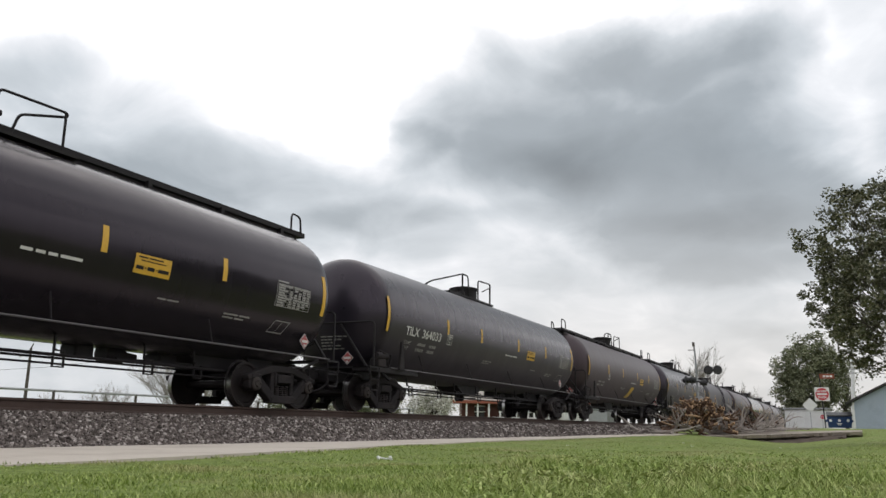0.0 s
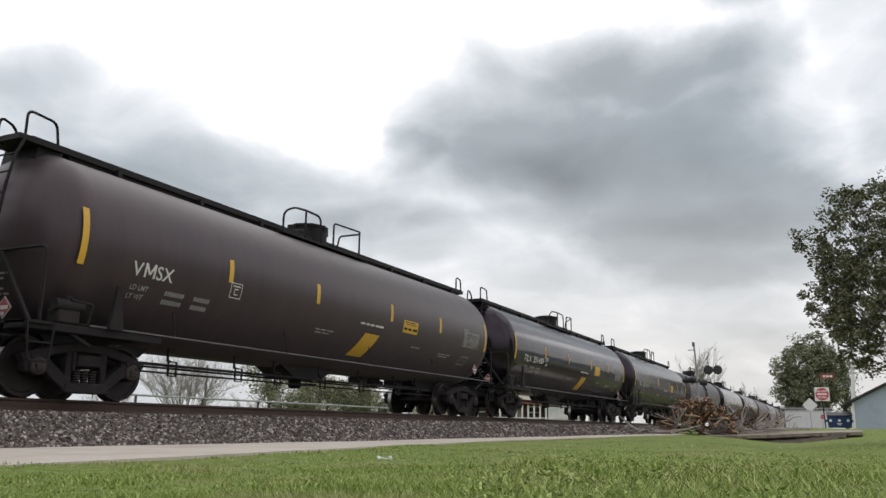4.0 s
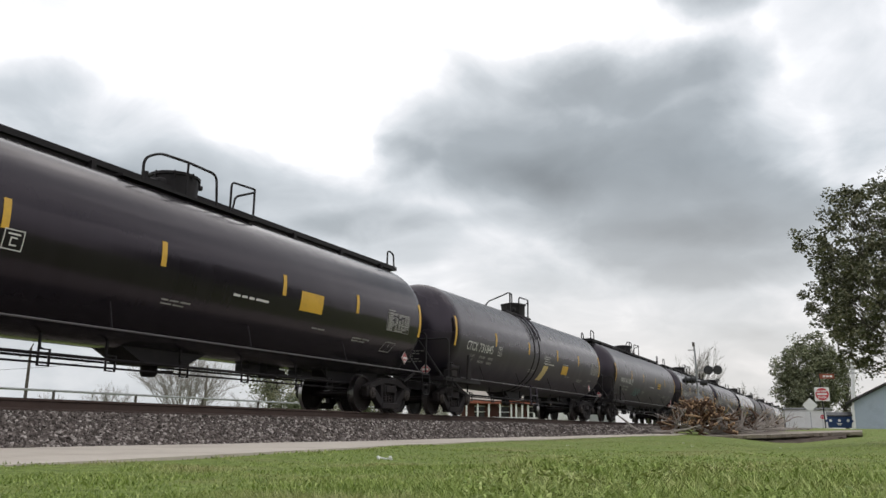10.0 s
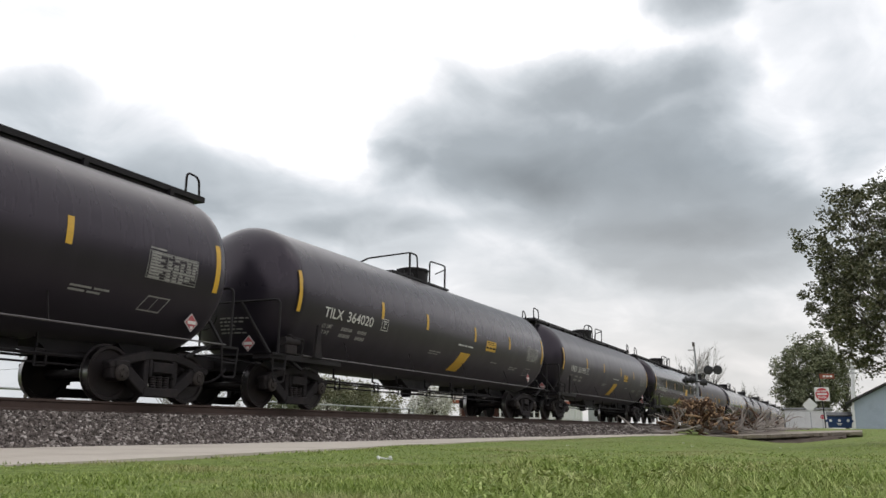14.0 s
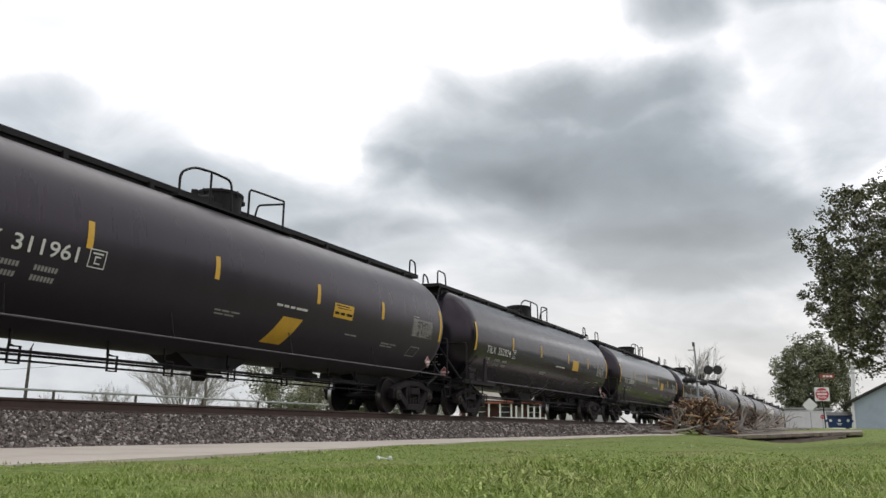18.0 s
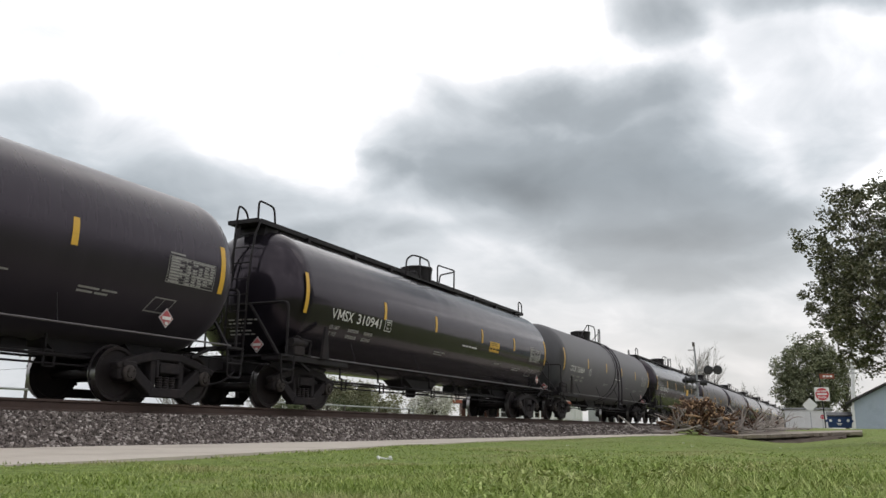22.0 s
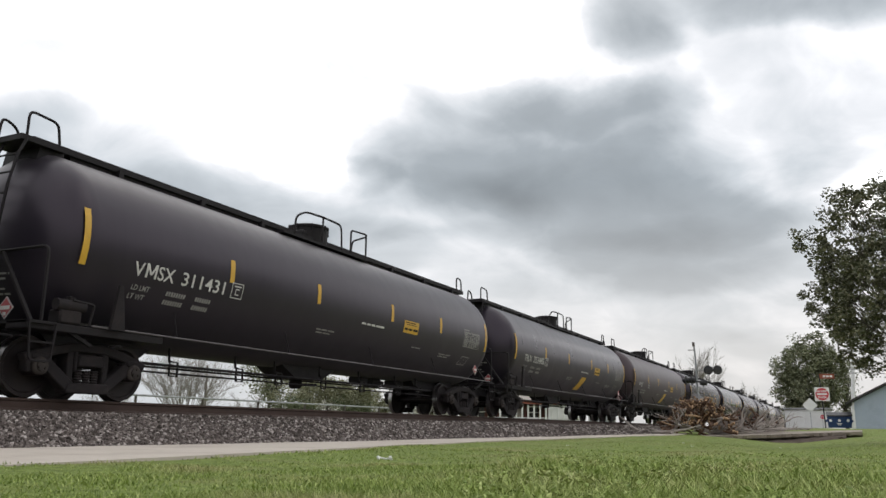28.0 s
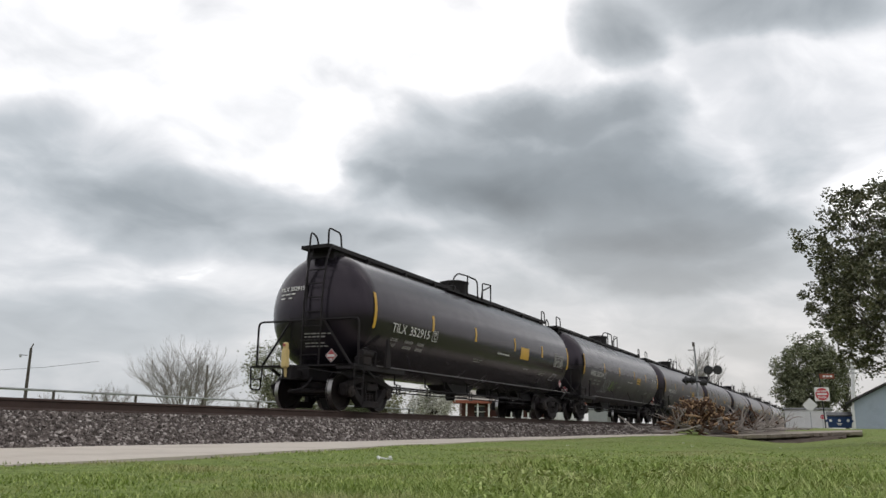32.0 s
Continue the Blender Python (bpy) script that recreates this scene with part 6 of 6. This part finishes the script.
# ---------------------------------------------------------------- heap of cut branches
def brush_heap():
    """A dome of short sawn logs with long pale branches lying out to both sides."""
    rnd = random.Random(61)
    h = empty("brush_heap", pose(45.0, 7.0, 0.12))
    dome = lambda y: 1.6 * math.sqrt(max(1 - (y / 1.65) ** 2, 0.02))
    for k in range(300):
        y = max(-1.55, min(1.55, rnd.gauss(0.05, 0.8)))
        u = rnd.random() ** 0.55
        z = dome(y) * u
        x = -0.95 * math.sqrt(max(1 - u * u, 0.0)) + rnd.uniform(-0.1, 0.8)
        d = Vector((rnd.uniform(-1, -0.15), rnd.uniform(-0.7, 0.7) + y * 0.35, rnd.uniform(-0.5, 0.5) + z * 0.2)).normalized()
        ln, r = rnd.uniform(0.3, 0.8), rnd.uniform(0.03, 0.075)
        p = Vector((x, y, max(z, r)))
        bm = bmesh.new()
        tube(bm, [p, p + d * ln * 0.5 + Vector((0, 0, rnd.uniform(-0.03, 0.03))), p + d * ln], r, 7, r * 0.85)
        lg = part("log", bm, (LOG, CUT, LOG, TWIG, LOG, LOG, CUT)[k % 7], h)
        bm = bmesh.new()
        a = d.cross(Vector((0, 0, 1))).normalized()
        bm.faces.new(ring(bm, p + d * (ln + 0.008), a, d.cross(a), r * 0.78, 8))
        part("cut_face", bm, CUT if k % 2 else LOG, lg, "orange brown sawn end")
    for k in range(105):
        right = k > 12
        if right:
            y = rnd.uniform(-3.4, -0.2)
            p = Vector((rnd.uniform(-0.3, 1.2) - y * 0.75, y, rnd.uniform(0.0, 0.3)))
            d = Vector((rnd.uniform(-0.4, 0.4), rnd.choice((-1, -1, 0.8)) * rnd.uniform(0.6, 1.0), rnd.uniform(-0.03, 0.26) if k % 3 else rnd.uniform(0.25, 0.6))).normalized()
        else:
            y = rnd.uniform(0.3, 1.5)
            p = Vector((rnd.uniform(-1.2, 0.2), y, rnd.uniform(0.0, 0.35)))
            d = Vector((rnd.uniform(-0.4, 0.2), rnd.uniform(-1, 1), rnd.uniform(-0.1, 0.15))).normalized()
        pts, d2 = limb_path(rnd, p, d, rnd.uniform(0.9, 2.1), 7, 0.38, 0.0)
        low = 0.1 * max(0, -y) - 0.02
        rest = lambda q: Vector((q.x, q.y, max(q.z, low + 0.03)))
        bm = bmesh.new()
        tube(bm, [rest(q) for q in pts], rnd.uniform(0.05, 0.1) if right else rnd.uniform(0.04, 0.08), 6, 0.022)
        for _ in range(4):
            q, _d = limb_path(rnd, pts[rnd.randint(1, 6)], (d2 + Vector((rnd.uniform(-1, 1), rnd.uniform(-1, 1), rnd.uniform(-0.2, 0.6)))).normalized(), rnd.uniform(0.3, 0.9), 4, 0.3, 0.0)
            tube(bm, [rest(v) for v in q], 0.02, 4, 0.006)
        part("branch", bm, LOG if k % 9 == 0 else TWIG, h, "pale bare branch with twigs")
    tips = []
    for _ in range(60):
        y = max(-1.5, min(1.5, rnd.gauss(0, 0.8)))
        tips.append(Vector((rnd.uniform(-0.8, 0.4), y, dome(y) * rnd.uniform(0.35, 1.0))))
    shared("dry_leaves", leaf_cloud(rnd, tips, 14, 0.4, 0.05, DRY_LEAF, "dry_leaves"), h, None, "curled orange brown dead leaves")["kind"] = "stuff"
    return tagged(h, "heap of cut logs, bare branches and brown leaves", "brush heap")


brush_heap()


def fallen_log():
    g = empty("fallen_branch", pose(42.3, 8.6, 0.1))
    rnd = random.Random(63)
    for k in range(5):
        p = Vector((rnd.uniform(-0.5, 0.5), rnd.uniform(-0.8, 0.8), 0.08))
        d = Vector((rnd.uniform(-0.4, 0.4), -1 if k % 2 else 1, rnd.uniform(0, 0.25))).normalized()
        pts, _ = limb_path(rnd, p, d, rnd.uniform(1.0, 2.0), 5, 0.2, 0)
        bm = bmesh.new()
        tube(bm, [Vector((v.x, v.y, max(v.z, 0.06))) for v in pts], rnd.uniform(0.06, 0.12), 6, 0.03)
        part("branch", bm, TWIG, g)
    return tagged(g, "pale fallen branches beside the heap", "branch")


fallen_log()

# a stub post by the heap
tagged(block("marker_post", (49.2, 49.5, 3.25, 3.5, 0.3, 1.05), CONCRETE, None, 0.02), "short pale concrete marker post", "post")


# ---------------------------------------------------------------- litter on the lawn
def litter(at, s):
    """A twisted strip of white wrapper with crumpled ends."""
    o = empty("litter", pose(*at))
    rnd = random.Random(71)
    line = [Vector((0.02 * math.sin(5 * t), 0.065 - 0.13 * t, 0.055 - 0.012 * math.sin(3 * t))) * s for t in [i / 6 for i in range(7)]]
    part("strip", tube(bmesh.new(), line, 0.007 * s, 5, 0.009 * s), WHITE, o)
    for p in (line[0], line[-1]):
        bm = bmesh.new()
        bmesh.ops.create_icosphere(bm, subdivisions=1, radius=0.017 * s)
        for v in bm.verts:
            v.co = p + v.co + Vector((rnd.uniform(-1, 1), rnd.uniform(-1, 1), rnd.uniform(-1, 1))) * 0.008 * s
        part("scrap", bm, WHITE, o)
    return tagged(o, "small twisted white scrap of litter on the grass", "litter", "scraps of litter")


litter((6.3, 3.62, 0.0), 1.0)
for x, y in ((15.5, 4.9), (17.5, 2.9), (20.5, 3.6), (11.5, 6.3), (28, 2.0)):
    litter((x, y, ground_z(x, y)), 0.35)


# ---------------------------------------------------------------- grass
def grass():
    rnd = np.random.default_rng(5)
    vs, fs = [], []
    count = 0
    for r0, r1, density, h0, w, a0, a1 in ((0.5, 6, 420, 0.06, 0.006, 59, 351), (6, 12, 140, 0.05, 0.009, 59, 351), (2.2, 4.5, 3000, 0.065, 0.0032, -9, 59), (4.5, 8, 1300, 0.055, 0.0048, -9, 59), (8, 14, 300, 0.045, 0.008, -9, 59), (14, 24, 90, 0.035, 0.012, -9, 59), (24, 40, 22, 0.03, 0.02, -9, 59)):
        k = int(density * math.radians(a1 - a0) / 2 * (r1 ** 2 - r0 ** 2))
        rr = np.sqrt(rnd.uniform(r0 ** 2, r1 ** 2, k))
        aa = np.radians(rnd.uniform(a0, a1, k))
        for d, a, q in zip(rr, aa, rnd.uniform(0, 1, (k, 6))):
            x, y = d * math.cos(a), d * math.sin(a)
            if y > path_near(x) + 0.03 + 0.14 * noise.noise(Vector((x * 2.1, y * 0.6, 1.3))) or (x > 38.5 and y > -0.9):
                continue
            clump = noise.noise(Vector((x * 1.3, y * 1.3, 3.1)))
            lush = smooth(3.6, 0.8, y) * smooth(13, 4, d)
            h = h0 * (0.22 + 0.5 * q[0] + 0.4 * clump + 1.1 * lush * (0.2 + q[4]))
            if h < 0.015:
                continue
            z = ground_z(x, y) - 0.01
            t = q[1] * 6.283
            lean = (0.25 + 0.75 * q[2]) * h
            cx, sx = math.cos(t) * w * (0.7 + 0.6 * q[5]), math.sin(t) * w * (0.7 + 0.6 * q[5])
            t2 = q[3] * 6.283
            dx, dy = math.cos(t2) * lean, math.sin(t2) * lean
            i = len(vs)
            vs += [(x - cx, y - sx, z), (x + cx, y + sx, z), (x + dx * 0.4 + cx * 0.8, y + dy * 0.4 + sx * 0.8, z + h * 0.6), (x + dx * 0.4 - cx * 0.8, y + dy * 0.4 - sx * 0.8, z + h * 0.6), (x + dx, y + dy, z + h)]
            fs += [(i, i + 1, i + 2, i + 3), (i + 3, i + 2, i + 4)]
    # taller tufts in the unmown corner
    for _ in range(150):
        d, a = rnd.uniform(2.8, 9.0), math.radians(rnd.uniform(-6, 22))
        cx, cy = d * math.cos(a), d * math.sin(a)
        for q in rnd.uniform(0, 1, (26, 5)):
            x, y = cx + (q[0] - 0.5) * 0.16, cy + (q[1] - 0.5) * 0.16
            h = 0.05 + 0.08 * q[2]
            z = ground_z(x, y) - 0.01
            t, lean = q[3] * 6.283, (0.2 + 0.7 * q[4]) * h
            dx, dy, sx = math.cos(t) * lean, math.sin(t) * lean, 0.0032
            i = len(vs)
            vs += [(x - sx, y + sx, z), (x + sx, y - sx, z), (x + dx * 0.4 + sx, y + dy * 0.4 - sx, z + h * 0.6), (x + dx * 0.4 - sx, y + dy * 0.4 + sx, z + h * 0.6), (x + dx, y + dy, z + h)]
            fs += [(i, i + 1, i + 2, i + 3), (i + 3, i + 2, i + 4)]
    ob = new("grass", mesh_from("grass", vs, fs, BLADE))
    return tagged(ob, "short green grass blades of the lawn", "grass", kind="stuff")


grass()


def weeds():
    """Broad-leaved weeds in the near lawn."""
    rnd = random.Random(81)
    tips = []
    for _ in range(260):
        d, a = rnd.uniform(2.6, 8.5), radians(rnd.uniform(-5, 24))
        x, y = d * math.cos(a), d * math.sin(a)
        if noise.noise(Vector((x * 0.9, y * 0.9, 7.7))) > -0.05:
            tips.append(Vector((x, y, ground_z(x, y) + rnd.uniform(0.02, 0.06))))
    ob = new("weeds", leaf_cloud(rnd, tips, 20, 0.11, 0.019, BLADE, "weeds"))
    return tagged(ob, "low broad-leaved green weeds in the lawn", "weeds", kind="stuff")


weeds()


# ---------------------------------------------------------------- sleepers and ballast stones
SLEEPER = box(bmesh.new(), -0.115, 0.115, -1.3, 1.3, -0.17, 0.0, 0.012)
me_sleeper = bpy.data.meshes.new("sleeper")
SLEEPER.to_mesh(me_sleeper)
me_sleeper.materials.append(TIE)
for i in range(190):
    x = -12 + 0.55 * i
    ob = shared("sleeper", me_sleeper, BED, pose(x, track_y(x), 0.474))


def stone_verts(rnd, s):
    v = np.array([(x, y, z) for x in (-1, 1) for y in (-1, 1) for z in (-1, 1)], float)
    v += rnd.uniform(-0.45, 0.45, v.shape)
    v *= rnd.uniform(0.65, 1.25, (1, 3)) * s
    a, b = rnd.uniform(0, 6.28, 2)
    rz = np.array([[math.cos(a), -math.sin(a), 0], [math.sin(a), math.cos(a), 0], [0, 0, 1]])
    rx = np.array([[1, 0, 0], [0, math.cos(b), -math.sin(b)], [0, math.sin(b), math.cos(b)]])
    return v @ rz.T @ rx.T


CUBE = [(0, 1, 3, 2), (4, 6, 7, 5), (0, 4, 5, 1), (2, 3, 7, 6), (0, 2, 6, 4), (1, 5, 7, 3)]


def bed_point(u):
    """Across and up on the near shoulder, u from toe (0) to crest (1) and over it (1.3)."""
    if u < 1:
        return -2.95 + 1.25 * u, 0.0 + 0.415 * u
    return -1.7 + 0.85 * (u - 1), 0.42


def ballast():
    rnd = np.random.default_rng(9)
    kinds = []
    for k in range(10):
        vs = stone_verts(rnd, 0.021)
        kinds.append(mesh_from("stone", [tuple(v) for v in vs], CUBE, STONE))
    for k in range(300):
        x, u = rnd.uniform(7.0, 10.5), rnd.uniform(0, 1.0)
        y, z = bed_point(u)
        shared("stone", kinds[k % 10], BED, pose(x, track_y(x) + y, z + 0.012, *rnd.uniform(0, 360, 3)))
    vs, fs = [], []
    for x0, x1, per, s in ((2, 12, 1900, 0.0165), (12, 22, 1250, 0.02), (22, 36, 420, 0.031), (36, 46, 150, 0.043)):
        for _ in range(int((x1 - x0) * per)):
            x, u = rnd.uniform(x0, x1), rnd.uniform(-0.08, 1.25)
            y, z = bed_point(u)
            z += rnd.uniform(-0.012, 0.02)
            i = len(vs)
            q = stone_verts(rnd, s * rnd.uniform(0.6, 1.35)) + np.array((x, track_y(x) + y, z + 0.006))
            vs += [tuple(v) for v in q]
            fs += [tuple(i + c for c in f) for f in CUBE]
    for _ in range(700):
        x = rnd.uniform(3, 34)
        y = 9.2 - abs(rnd.normal(0, 0.09))
        i = len(vs)
        q = stone_verts(rnd, rnd.uniform(0.012, 0.026)) + np.array((x, y, path_z(x) + 0.01))
        vs += [tuple(v) for v in q]
        fs += [tuple(i + c for c in f) for f in CUBE]
    ob = new("loose_ballast", mesh_from("loose_ballast", vs, fs, STONE))
    tagged(ob, "coarse grey and brown crushed stone", "ballast", kind="stuff")


ballast()


motions()
